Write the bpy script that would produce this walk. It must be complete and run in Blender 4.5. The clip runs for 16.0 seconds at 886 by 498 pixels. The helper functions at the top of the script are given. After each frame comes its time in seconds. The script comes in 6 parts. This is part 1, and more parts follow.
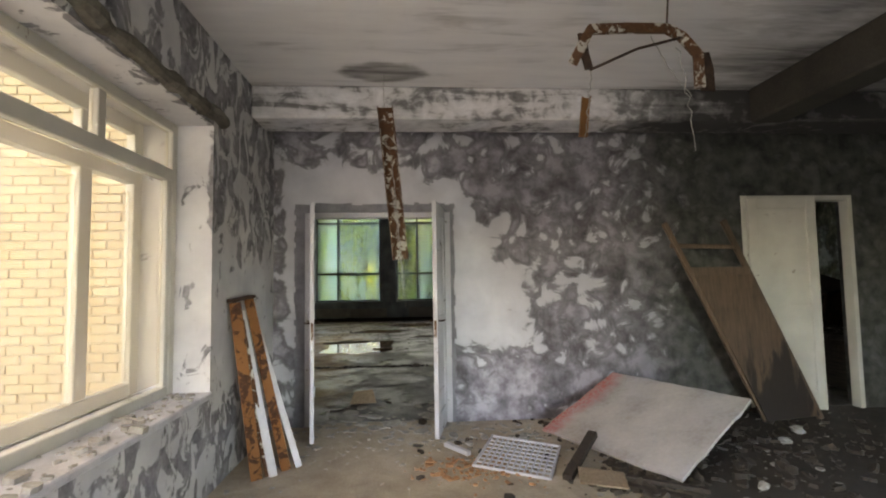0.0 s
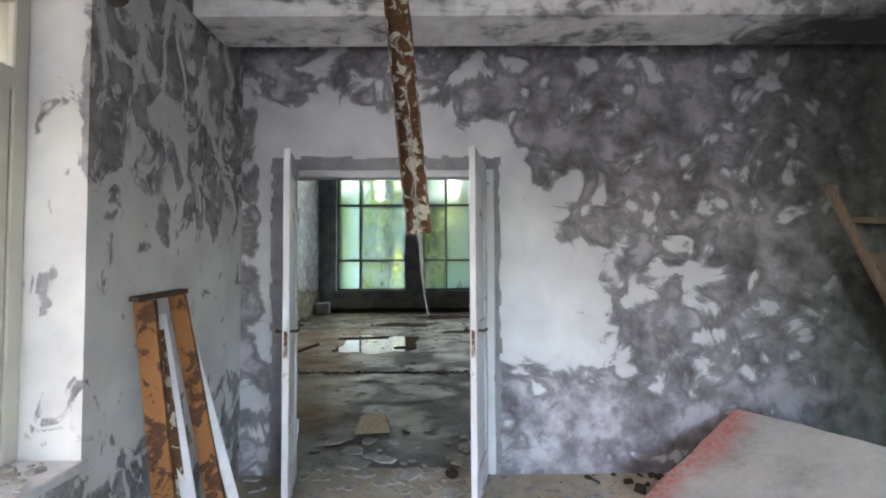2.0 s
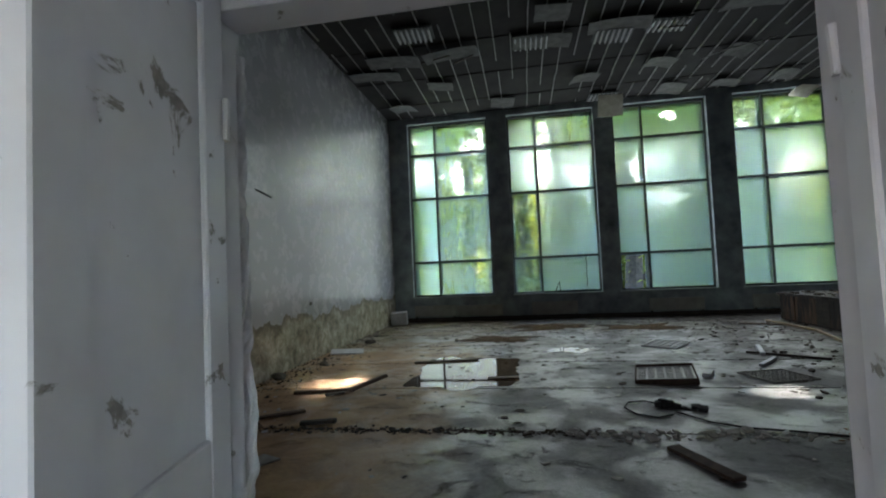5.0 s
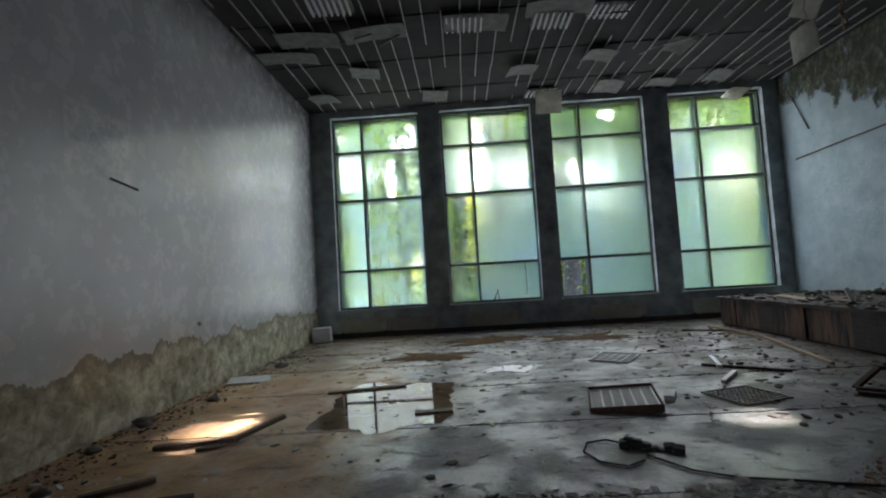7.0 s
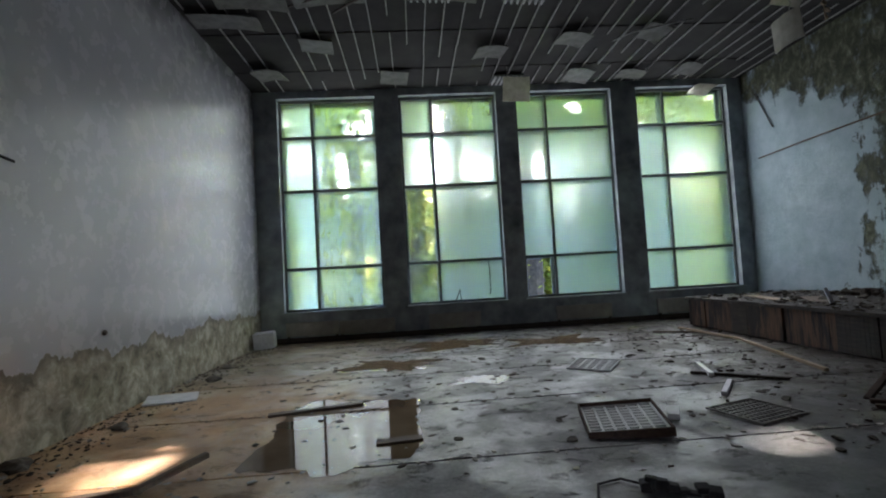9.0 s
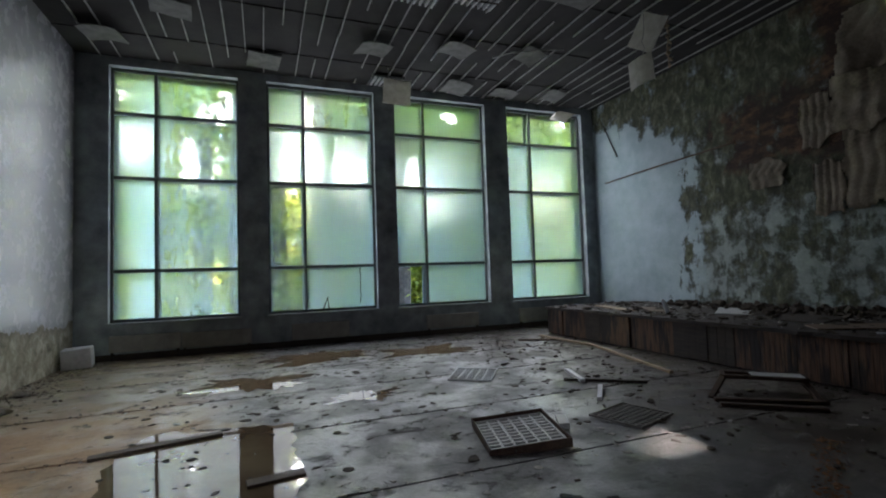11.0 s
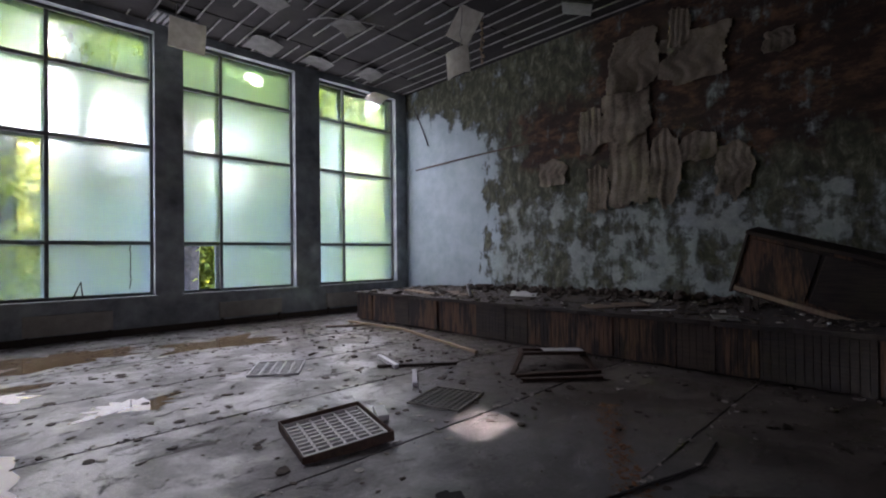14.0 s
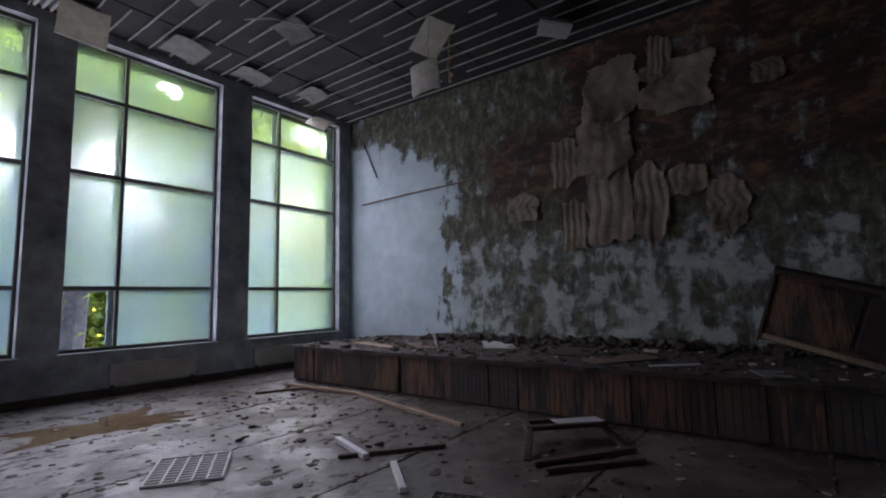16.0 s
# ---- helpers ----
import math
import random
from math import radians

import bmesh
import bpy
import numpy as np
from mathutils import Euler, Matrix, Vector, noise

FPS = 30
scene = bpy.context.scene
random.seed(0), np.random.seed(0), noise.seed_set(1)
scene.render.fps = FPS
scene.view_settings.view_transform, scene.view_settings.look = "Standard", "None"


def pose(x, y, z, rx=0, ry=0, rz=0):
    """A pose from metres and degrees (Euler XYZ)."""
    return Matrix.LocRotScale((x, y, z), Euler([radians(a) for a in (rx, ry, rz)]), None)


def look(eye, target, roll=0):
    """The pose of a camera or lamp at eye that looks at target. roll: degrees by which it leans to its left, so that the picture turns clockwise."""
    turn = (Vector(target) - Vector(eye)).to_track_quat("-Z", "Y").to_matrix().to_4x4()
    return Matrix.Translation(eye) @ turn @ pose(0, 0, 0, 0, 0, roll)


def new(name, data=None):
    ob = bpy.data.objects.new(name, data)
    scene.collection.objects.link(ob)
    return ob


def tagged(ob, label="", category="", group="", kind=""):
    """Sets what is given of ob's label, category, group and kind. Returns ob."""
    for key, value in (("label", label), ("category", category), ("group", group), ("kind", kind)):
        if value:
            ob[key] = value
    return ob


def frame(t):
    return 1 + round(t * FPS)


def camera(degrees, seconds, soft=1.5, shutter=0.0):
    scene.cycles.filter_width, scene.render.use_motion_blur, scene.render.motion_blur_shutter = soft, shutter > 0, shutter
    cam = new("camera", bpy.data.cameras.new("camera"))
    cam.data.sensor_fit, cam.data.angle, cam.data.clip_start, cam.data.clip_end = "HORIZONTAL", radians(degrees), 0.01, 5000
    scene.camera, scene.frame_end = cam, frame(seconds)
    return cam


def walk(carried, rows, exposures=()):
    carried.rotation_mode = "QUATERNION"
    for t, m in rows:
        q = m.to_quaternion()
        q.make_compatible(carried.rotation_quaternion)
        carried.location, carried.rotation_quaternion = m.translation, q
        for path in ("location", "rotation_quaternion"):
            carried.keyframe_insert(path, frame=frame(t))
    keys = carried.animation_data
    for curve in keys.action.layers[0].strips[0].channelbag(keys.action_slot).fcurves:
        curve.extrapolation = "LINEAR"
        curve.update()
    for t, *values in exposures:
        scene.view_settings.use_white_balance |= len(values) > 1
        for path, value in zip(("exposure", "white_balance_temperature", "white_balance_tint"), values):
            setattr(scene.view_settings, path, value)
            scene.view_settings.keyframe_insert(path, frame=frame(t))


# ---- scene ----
cam = camera(86.38, 16.0, soft=2.0)
# seconds, x, y, z, yaw, pitch, roll
ROWS = [
    (0.0, 0.371, -4.936, 1.466, -3.58, 3.65, 0.90),
    (0.5, 0.446, -4.654, 1.462, -5.26, 3.76, 0.85),
    (1.0, 0.506, -4.276, 1.462, -5.79, 4.10, -0.76),
    (1.5, 0.454, -3.876, 1.430, -2.81, 2.42, 0.52),
    (2.0, 0.386, -3.396, 1.465, -0.08, 2.21, 0.30),
    (2.5, 0.300, -2.927, 1.431, 3.32, 2.36, 0.38),
    (3.0, 0.247, -2.513, 1.439, 8.30, 2.30, 1.52),
    (3.2, 0.238, -2.312, 1.437, 10.14, 2.95, 1.58),
    (5.3, 0.029, -0.865, 1.464, 9.41, 2.60, 2.95),
    (5.5, 0.025, -0.749, 1.468, 7.70, 2.90, 2.80),
    (6.0, 0.055, -0.443, 1.445, 4.87, 4.47, 2.82),
    (6.5, 0.125, -0.135, 1.449, 4.18, 3.84, 3.40),
    (7.0, 0.105, 0.151, 1.447, 2.42, 3.26, 3.48),
    (7.5, 0.098, 0.409, 1.466, -0.58, 2.89, 3.15),
    (8.0, 0.074, 0.618, 1.453, -2.19, 2.90, 2.95),
    (8.2, 0.055, 0.731, 1.453, -2.02, 3.07, 2.49),
    (10.3, -0.340, 1.393, 1.466, -10.68, 1.93, 4.48),
    (10.5, -0.352, 1.458, 1.473, -12.96, 2.27, 3.60),
    (11.0, -0.376, 1.547, 1.451, -20.89, 2.99, 1.89),
    (11.5, -0.467, 1.513, 1.427, -31.36, 1.95, 1.39),
    (12.0, -0.531, 1.506, 1.429, -40.17, 0.55, 2.09),
    (12.5, -0.540, 1.523, 1.450, -45.88, 0.65, 2.43),
    (13.0, -0.469, 1.561, 1.439, -49.98, 0.24, 0.88),
    (13.5, -0.355, 1.689, 1.436, -48.86, 0.89, 0.10),
    (14.0, -0.284, 2.002, 1.421, -44.46, 0.64, 0.67),
    (14.5, -0.169, 2.363, 1.458, -43.66, 1.35, 1.32),
    (15.0, -0.026, 2.693, 1.443, -44.90, 2.93, 2.07),
    (15.5, 0.161, 3.060, 1.458, -46.82, 4.92, 1.59),
    (16.0, 0.302, 3.398, 1.442, -53.30, 5.86, 1.15),
]
walk(
    cam,
    [(t, pose(x, y, z, 90 + pitch, roll, yaw)) for t, x, y, z, yaw, pitch, roll in ROWS],
    exposures=[(0.0, 4.95, 7900, 17), (0.6, 5.05, 7400, 17), (2.0, 5.35, 6600, 15), (3.2, 5.4, 6300, 14), (5.3, 5.15, 6300, 12), (7.0, 5.45, 6400, 17), (10.5, 5.4, 6300, 20), (11.5, 5.4, 6400, 22), (13.0, 5.95, 6500, 35), (15.0, 5.8, 6400, 36), (16.0, 5.7, 6300, 38)],
)

# ---- daylight ----
HEAD_W, PANE_W, ROOM_W, BACK_FILL_W = 0.35, 1.1, 2.1, 0.42  # watts for each opening
SUN_AZ, SUN_EL = 10.0, 34.0  # degrees from +y towards +x, and above the horizon
world = bpy.data.worlds.new("sky")
scene.world = world
world.use_nodes = True
_w = world.node_tree
_sky = _w.nodes.new("ShaderNodeTexSky")
_sky.sky_type = "NISHITA"
_sky.sun_disc = False
_sky.sun_elevation = radians(SUN_EL)
_sky.sun_rotation = radians(SUN_AZ)
_w.links.new(_sky.outputs[0], _w.nodes["Background"].inputs[0])
_w.nodes["Background"].inputs[1].default_value = 0.15
sun_data = bpy.data.lights.new("sun", "SUN")
sun_data.energy, sun_data.angle, sun_data.color = 3.4, radians(1.2), (1.0, 0.93, 0.8)
sun = new("sun", sun_data)
_az, _el = radians(SUN_AZ), radians(SUN_EL)
sun.matrix_world = look((math.sin(_az) * math.cos(_el) * 60, math.cos(_az) * math.cos(_el) * 60, math.sin(_el) * 60), (0, 0, 0))

# the high sky's light, falling steeply under the heads of the four tall windows
for x0, x1, share in ((-3.13, -0.82, 0.8), (-0.25, 2.1, 1.0), (2.6, 4.98, 1.2), (5.62, 7.98, 1.2)):
    sky_data = bpy.data.lights.new("window_light", "AREA")
    sky_data.shape, sky_data.size, sky_data.size_y = "RECTANGLE", x1 - x0 - 0.15, 0.3
    sky_data.energy, sky_data.color, sky_data.spread = HEAD_W, (0.9, 1.0, 0.98), radians(66)
    new("window_light", sky_data).matrix_world = look(((x0 + x1) / 2, 12.3, 5.6), ((x0 + x1) / 2, 9.3, 5.6 - 3 * math.tan(radians(57))))
    # upright panel before the panes, added to fill the hall
    sky_data = bpy.data.lights.new("window_light", "AREA")
    sky_data.shape, sky_data.size, sky_data.size_y = "RECTANGLE", x1 - x0 - 0.1, 4.9
    sky_data.energy, sky_data.color = PANE_W * share, (0.9, 0.98, 1.0)
    new("window_light", sky_data).matrix_world = look(((x0 + x1) / 2, 12.442, 3.23), ((x0 + x1) / 2, 0, 3.23))
# the court's light in the wide window of the entrance room, and an added fill lamp in an unseen doorway behind
for at, to, sx, sy, watts, tone in (
    ((-1.72, -3.69, 1.65), (-0.72, -2.5, 1.05), 4.2, 1.75, ROOM_W, (0.97, 0.97, 1.0)),
    ((2.4, -6.5, 1.15), (-0.2, 0.0, 1.3), 1.5, 2.2, BACK_FILL_W, (0.88, 0.95, 1.0)),
):
    sky_data = bpy.data.lights.new("window_light", "AREA")
    sky_data.shape, sky_data.size, sky_data.size_y = "RECTANGLE", sx, sy
    sky_data.energy, sky_data.color, sky_data.spread = watts, tone, radians(160)
    new("window_light", sky_data).matrix_world = look(at, to)


# ---- materials ----
class Nodes:
    """Short hand for building a material's node tree."""

    def __init__(self, name):
        self.m = bpy.data.materials.new(name)
        self.m.use_nodes = True
        self.nt = self.m.node_tree
        self.b = self.nt.nodes["Principled BSDF"]
        self.obj = self.nt.nodes.new("ShaderNodeTexCoord").outputs["Object"]

    def link(self, a, b):
        self.nt.links.new(a, b)

    def put(self, sock, v):
        if hasattr(v, "is_output"):
            self.link(v, sock)
        elif isinstance(v, (tuple, list)) and len(v) == 3 and sock.type == "RGBA":
            sock.default_value = (*v, 1)
        else:
            sock.default_value = v

    def noise(self, scale, detail=4, rough=0.55, distort=0.0, vec=None):
        n = self.nt.nodes.new("ShaderNodeTexNoise")
        self.put(n.inputs["Vector"], vec or self.obj)
        n.inputs["Scale"].default_value, n.inputs["Detail"].default_value = scale, detail
        n.inputs["Roughness"].default_value, n.inputs["Distortion"].default_value = rough, distort
        return n.outputs["Fac"]

    def voronoi(self, scale, feature="F1", vec=None):
        n = self.nt.nodes.new("ShaderNodeTexVoronoi")
        n.feature = feature
        self.put(n.inputs["Vector"], vec or self.obj)
        n.inputs["Scale"].default_value = scale
        return n.outputs["Distance"]

    def stretch(self, sx, sy, sz, vec=None):
        n = self.nt.nodes.new("ShaderNodeVectorMath")
        n.operation = "MULTIPLY"
        self.put(n.inputs[0], vec or self.obj)
        n.inputs[1].default_value = (sx, sy, sz)
        return n.outputs[0]

    def xyz(self):
        n = self.nt.nodes.new("ShaderNodeSeparateXYZ")
        self.link(self.obj, n.inputs[0])
        return n.outputs

    def math(self, op, a, b=0.0):
        n = self.nt.nodes.new("ShaderNodeMath")
        n.operation = op
        self.put(n.inputs[0], a)
        self.put(n.inputs[1], b)
        return n.outputs[0]

    def step(self, v, a, b, lo=0.0, hi=1.0):
        n = self.nt.nodes.new("ShaderNodeMapRange")
        n.interpolation_type = "SMOOTHSTEP"
        self.put(n.inputs[0], v)
        for k, x in enumerate((a, b, lo, hi)):
            n.inputs[k + 1].default_value = x
        return n.outputs[0]

    def ramp(self, v, *stops):
        n = self.nt.nodes.new("ShaderNodeValToRGB")
        el = n.color_ramp.elements
        while len(el) < len(stops):
            el.new(0.5)
        for e, (p, c) in zip(el, stops):
            e.position, e.color = p, (*c, 1)
        self.put(n.inputs[0], v)
        return n.outputs[0]

    def mix(self, f, a, b):
        n = self.nt.nodes.new("ShaderNodeMix")
        n.data_type = "RGBA"
        self.put(n.inputs[0], f)
        self.put(n.inputs[6], a)
        self.put(n.inputs[7], b)
        return n.outputs[2]

    def rand(self):
        return self.nt.nodes.new("ShaderNodeObjectInfo").outputs["Random"]

    def island(self):
        return self.nt.nodes.new("ShaderNodeNewGeometry").outputs["Random Per Island"]

    def bump(self, h, strength=0.4, dist=0.01):
        n = self.nt.nodes.new("ShaderNodeBump")
        n.inputs["Strength"].default_value, n.inputs["Distance"].default_value = strength, dist
        self.put(n.inputs["Height"], h)
        self.link(n.outputs[0], self.b.inputs["Normal"])

    def done(self, colour, rough=0.8, metal=0.0, spec=0.5):
        self.put(self.b.inputs["Base Color"], colour)
        self.put(self.b.inputs["Roughness"], rough)
        self.put(self.b.inputs["Metallic"], metal)
        self.put(self.b.inputs["Specular IOR Level"], spec)
        return self.m


def mat_beam_plaster():
    """Plaster of the beam: grey runs of damp and bare white patches; shade painted in to the right."""
    n = Nodes("damp_shaded_beam")
    a, b, f = n.noise(2.2, 6, 0.65, 0.6, n.stretch(0.4, 1, 2.2)), n.noise(7, 5, 0.6, 0.5), n.noise(50, 3)
    v = n.math("ADD", n.math("MULTIPLY", a, 0.6), n.math("MULTIPLY", b, 0.4))
    x, y, z = n.xyz()
    # darker with x: shade of the room's right side, painted in
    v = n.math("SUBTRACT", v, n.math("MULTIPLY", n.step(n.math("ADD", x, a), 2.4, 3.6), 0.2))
    n.bump(n.math("ADD", v, n.math("MULTIPLY", f, 0.2)), 0.6, 0.012)
    return n.done(n.ramp(v, (0.3, (0.05, 0.047, 0.047)), (0.42, (0.22, 0.215, 0.22)), (0.48, (0.56, 0.55, 0.57)), (0.6, (0.76, 0.75, 0.77))), 0.92)


def plain(name, dark, light, scale=6.0, rough=0.8, metal=0.0, bump=0.3, dist=0.004, fine=60.0):
    n = Nodes(name)
    a, f = n.noise(scale, 6, 0.6), n.noise(fine, 3)
    v = n.math("ADD", n.math("MULTIPLY", a, 0.75), n.math("MULTIPLY", f, 0.25))
    n.bump(v, bump, dist)
    return n.done(n.ramp(v, (0.3, dark), (0.7, light)), rough, metal)


def mat_wall_a():
    """Pale lilac distemper, flaked and black with mould above, below and at one side; shade painted in at the far
    right.
    """
    n = Nodes("mouldy_shaded_distemper")
    x, y, z = n.xyz()
    big, mid, fine = n.noise(1.1, 4, 0.55, 0.3), n.noise(3.4, 8, 0.66, 0.9), n.noise(45, 3)
    cell = n.voronoi(6.5, "SMOOTH_F1", n.stretch(1, 1, 1.2))
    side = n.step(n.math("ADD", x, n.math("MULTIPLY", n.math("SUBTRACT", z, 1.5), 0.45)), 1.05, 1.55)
    above = n.step(n.math("SUBTRACT", z, n.math("MULTIPLY", x, -0.1)), 2.4, 2.75)
    below = n.step(n.math("ADD", z, n.math("MULTIPLY", big, 0.4)), 1.15, 0.85)
    corner = n.step(x, -0.85, -1.0)
    zone = n.math("MAXIMUM", n.math("MAXIMUM", side, above), n.math("MAXIMUM", below, corner))
    v = n.math("ADD", n.math("ADD", n.math("MULTIPLY", big, 0.35), n.math("MULTIPLY", mid, 0.45)), n.math("MULTIPLY", cell, 0.22))
    m = n.math("ADD", v, n.math("MULTIPLY", zone, 0.20))
    mould = n.step(m, 0.66, 0.71)
    stain = n.step(m, 0.56, 0.74)
    rim = n.math("MULTIPLY", n.step(m, 0.63, 0.66), n.step(m, 0.74, 0.68))
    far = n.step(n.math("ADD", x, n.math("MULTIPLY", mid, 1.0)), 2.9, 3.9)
    paint = n.ramp(n.noise(3.0, 5), (0.3, (0.50, 0.50, 0.55)), (0.7, (0.66, 0.66, 0.7)))
    grey = n.ramp(n.noise(3.0, 6, 0.62), (0.32, (0.075, 0.07, 0.078)), (0.46, (0.22, 0.208, 0.235)), (0.6, (0.46, 0.44, 0.5)))
    col = n.mix(n.math("MULTIPLY", stain, 0.5), paint, (0.34, 0.33, 0.36))
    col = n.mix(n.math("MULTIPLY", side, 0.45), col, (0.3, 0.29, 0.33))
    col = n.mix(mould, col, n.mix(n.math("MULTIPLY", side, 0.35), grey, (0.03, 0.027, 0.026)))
    col = n.mix(n.math("MULTIPLY", rim, 0.6), col, (0.06, 0.055, 0.058))
    # dim far right end of the room, its shade put into the colour
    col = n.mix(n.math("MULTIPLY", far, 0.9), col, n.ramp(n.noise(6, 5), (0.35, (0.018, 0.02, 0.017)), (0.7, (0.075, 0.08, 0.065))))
    n.bump(n.math("SUBTRACT", n.math("MULTIPLY", fine, 0.2), n.math("ADD", mould, n.math("MULTIPLY", cell, 0.4))), 0.7, 0.008)
    return n.done(col, 0.9)


def mat_wall_window():
    n = Nodes("mouldy_plaster")
    x, y, z = n.xyz()
    mid, fine = n.noise(5.5, 6, 0.6, 0.9, n.stretch(1, 1, 0.7)), n.noise(45, 3)
    zone = n.math("MULTIPLY", n.math("MAXIMUM", n.step(z, 1.5, 2.0), n.step(z, 0.9, 0.6)), n.step(x, -1.12, -1.07))
    mould = n.step(n.math("ADD", mid, n.math("MULTIPLY", zone, 0.12)), 0.58, 0.64)
    paint = n.ramp(n.noise(3.0, 5), (0.3, (0.48, 0.475, 0.5)), (0.7, (0.66, 0.65, 0.65)))
    grey = n.ramp(n.noise(9, 5, 0.65), (0.3, (0.1, 0.097, 0.105)), (0.7, (0.36, 0.35, 0.37)))
    n.bump(n.math("SUBTRACT", n.math("MULTIPLY", fine, 0.25), mould), 0.6, 0.006)
    return n.done(n.mix(mould, paint, grey), 0.9)


def mat_ceiling_a():
    n = Nodes("stained_shaded_ceiling")
    s = n.stretch(0.35, 2.2, 1)
    streak, big = n.noise(2.4, 6, 0.65, 0.5, s), n.noise(1.1, 4)
    v = n.math("ADD", n.math("MULTIPLY", streak, 0.6), n.math("MULTIPLY", big, 0.4))
    x, y, z = n.xyz()
    # darker towards the beam and the wall
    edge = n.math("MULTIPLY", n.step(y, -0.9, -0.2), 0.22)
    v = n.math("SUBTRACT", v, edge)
    # the dim right side, painted as a darker tone
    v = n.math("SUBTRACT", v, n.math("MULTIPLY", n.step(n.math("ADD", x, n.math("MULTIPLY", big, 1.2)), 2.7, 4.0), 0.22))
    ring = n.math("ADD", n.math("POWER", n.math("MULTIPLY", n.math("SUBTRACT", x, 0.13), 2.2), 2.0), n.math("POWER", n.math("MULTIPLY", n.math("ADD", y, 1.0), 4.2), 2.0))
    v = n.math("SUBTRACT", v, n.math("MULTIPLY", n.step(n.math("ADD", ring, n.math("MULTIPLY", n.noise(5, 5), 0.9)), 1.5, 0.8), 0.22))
    n.bump(streak, 0.3, 0.01)
    return n.done(n.ramp(v, (0.2, (0.12, 0.115, 0.115)), (0.32, (0.42, 0.41, 0.42)), (0.44, (0.7, 0.69, 0.71)), (0.62, (0.8, 0.79, 0.8))), 0.92)


def mat_hall_paint():
    """Glossy pale grey oil paint, shade painted in at the top; bare crumbling plaster in a ragged band at the foot; a
    wrinkled glossy patch with its shine painted pale.
    """
    n = Nodes("gloss_oil_paint")
    x, y, z = n.xyz()
    edge = n.math("ADD", n.math("MULTIPLY", n.noise(1.0, 3, 0.5, 0.0, n.stretch(0, 1, 0.15)), 0.55), n.math("MULTIPLY", n.noise(3.6, 4, 0.6, 0.0, n.stretch(0, 1, 0.6)), 0.45))
    line = n.math("ADD", n.math("MULTIPLY", edge, 1.15), 0.2)
    below = n.math("SUBTRACT", line, z)
    bare = n.step(below, -0.012, 0.012)
    rim = n.math("MULTIPLY", bare, n.step(below, 0.16, 0.02))
    paint = n.ramp(n.noise(0.8, 4), (0.3, (0.4, 0.4, 0.425)), (0.7, (0.5, 0.5, 0.525)))
    # the wall's dim upper part, darkened in the paint colour
    top_shade = n.step(n.math("ADD", z, n.math("MULTIPLY", n.noise(2.2, 5, 0.6), 1.3)), 5.6, 6.6)
    paint = n.mix(n.math("MULTIPLY", top_shade, 0.75), paint, (0.1, 0.1, 0.1))
    plaster = n.ramp(n.noise(4.5, 7, 0.7, 0.4), (0.3, (0.1, 0.09, 0.06)), (0.5, (0.33, 0.3, 0.22)), (0.68, (0.62, 0.58, 0.47)))
    plaster = n.mix(n.math("MULTIPLY", rim, 0.65), plaster, (0.13, 0.115, 0.085))
    col = n.mix(bare, paint, plaster)
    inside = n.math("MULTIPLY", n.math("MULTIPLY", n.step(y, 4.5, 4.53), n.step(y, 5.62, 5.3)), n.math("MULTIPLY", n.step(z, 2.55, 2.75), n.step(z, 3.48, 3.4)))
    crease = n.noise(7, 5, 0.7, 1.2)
    # pale creases stand in for the reflection on the patch
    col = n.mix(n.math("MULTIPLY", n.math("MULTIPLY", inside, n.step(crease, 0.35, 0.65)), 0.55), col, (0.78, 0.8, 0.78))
    wav = n.math("ADD", n.math("MULTIPLY", n.noise(2.6, 3), 1.0), n.math("MULTIPLY", n.noise(9, 2), 0.08))
    wav = n.math("ADD", wav, n.math("MULTIPLY", n.math("MULTIPLY", inside, crease), 1.2))
    n.bump(n.math("SUBTRACT", wav, n.math("MULTIPLY", bare, 4.0)), 0.07, 0.014)
    gloss = n.math("SUBTRACT", n.step(n.noise(5, 4, 0.6), 0.3, 0.7, 0.24, 0.29), n.math("MULTIPLY", inside, 0.13))
    return n.done(col, n.math("ADD", gloss, n.math("MULTIPLY", bare, 0.55)))


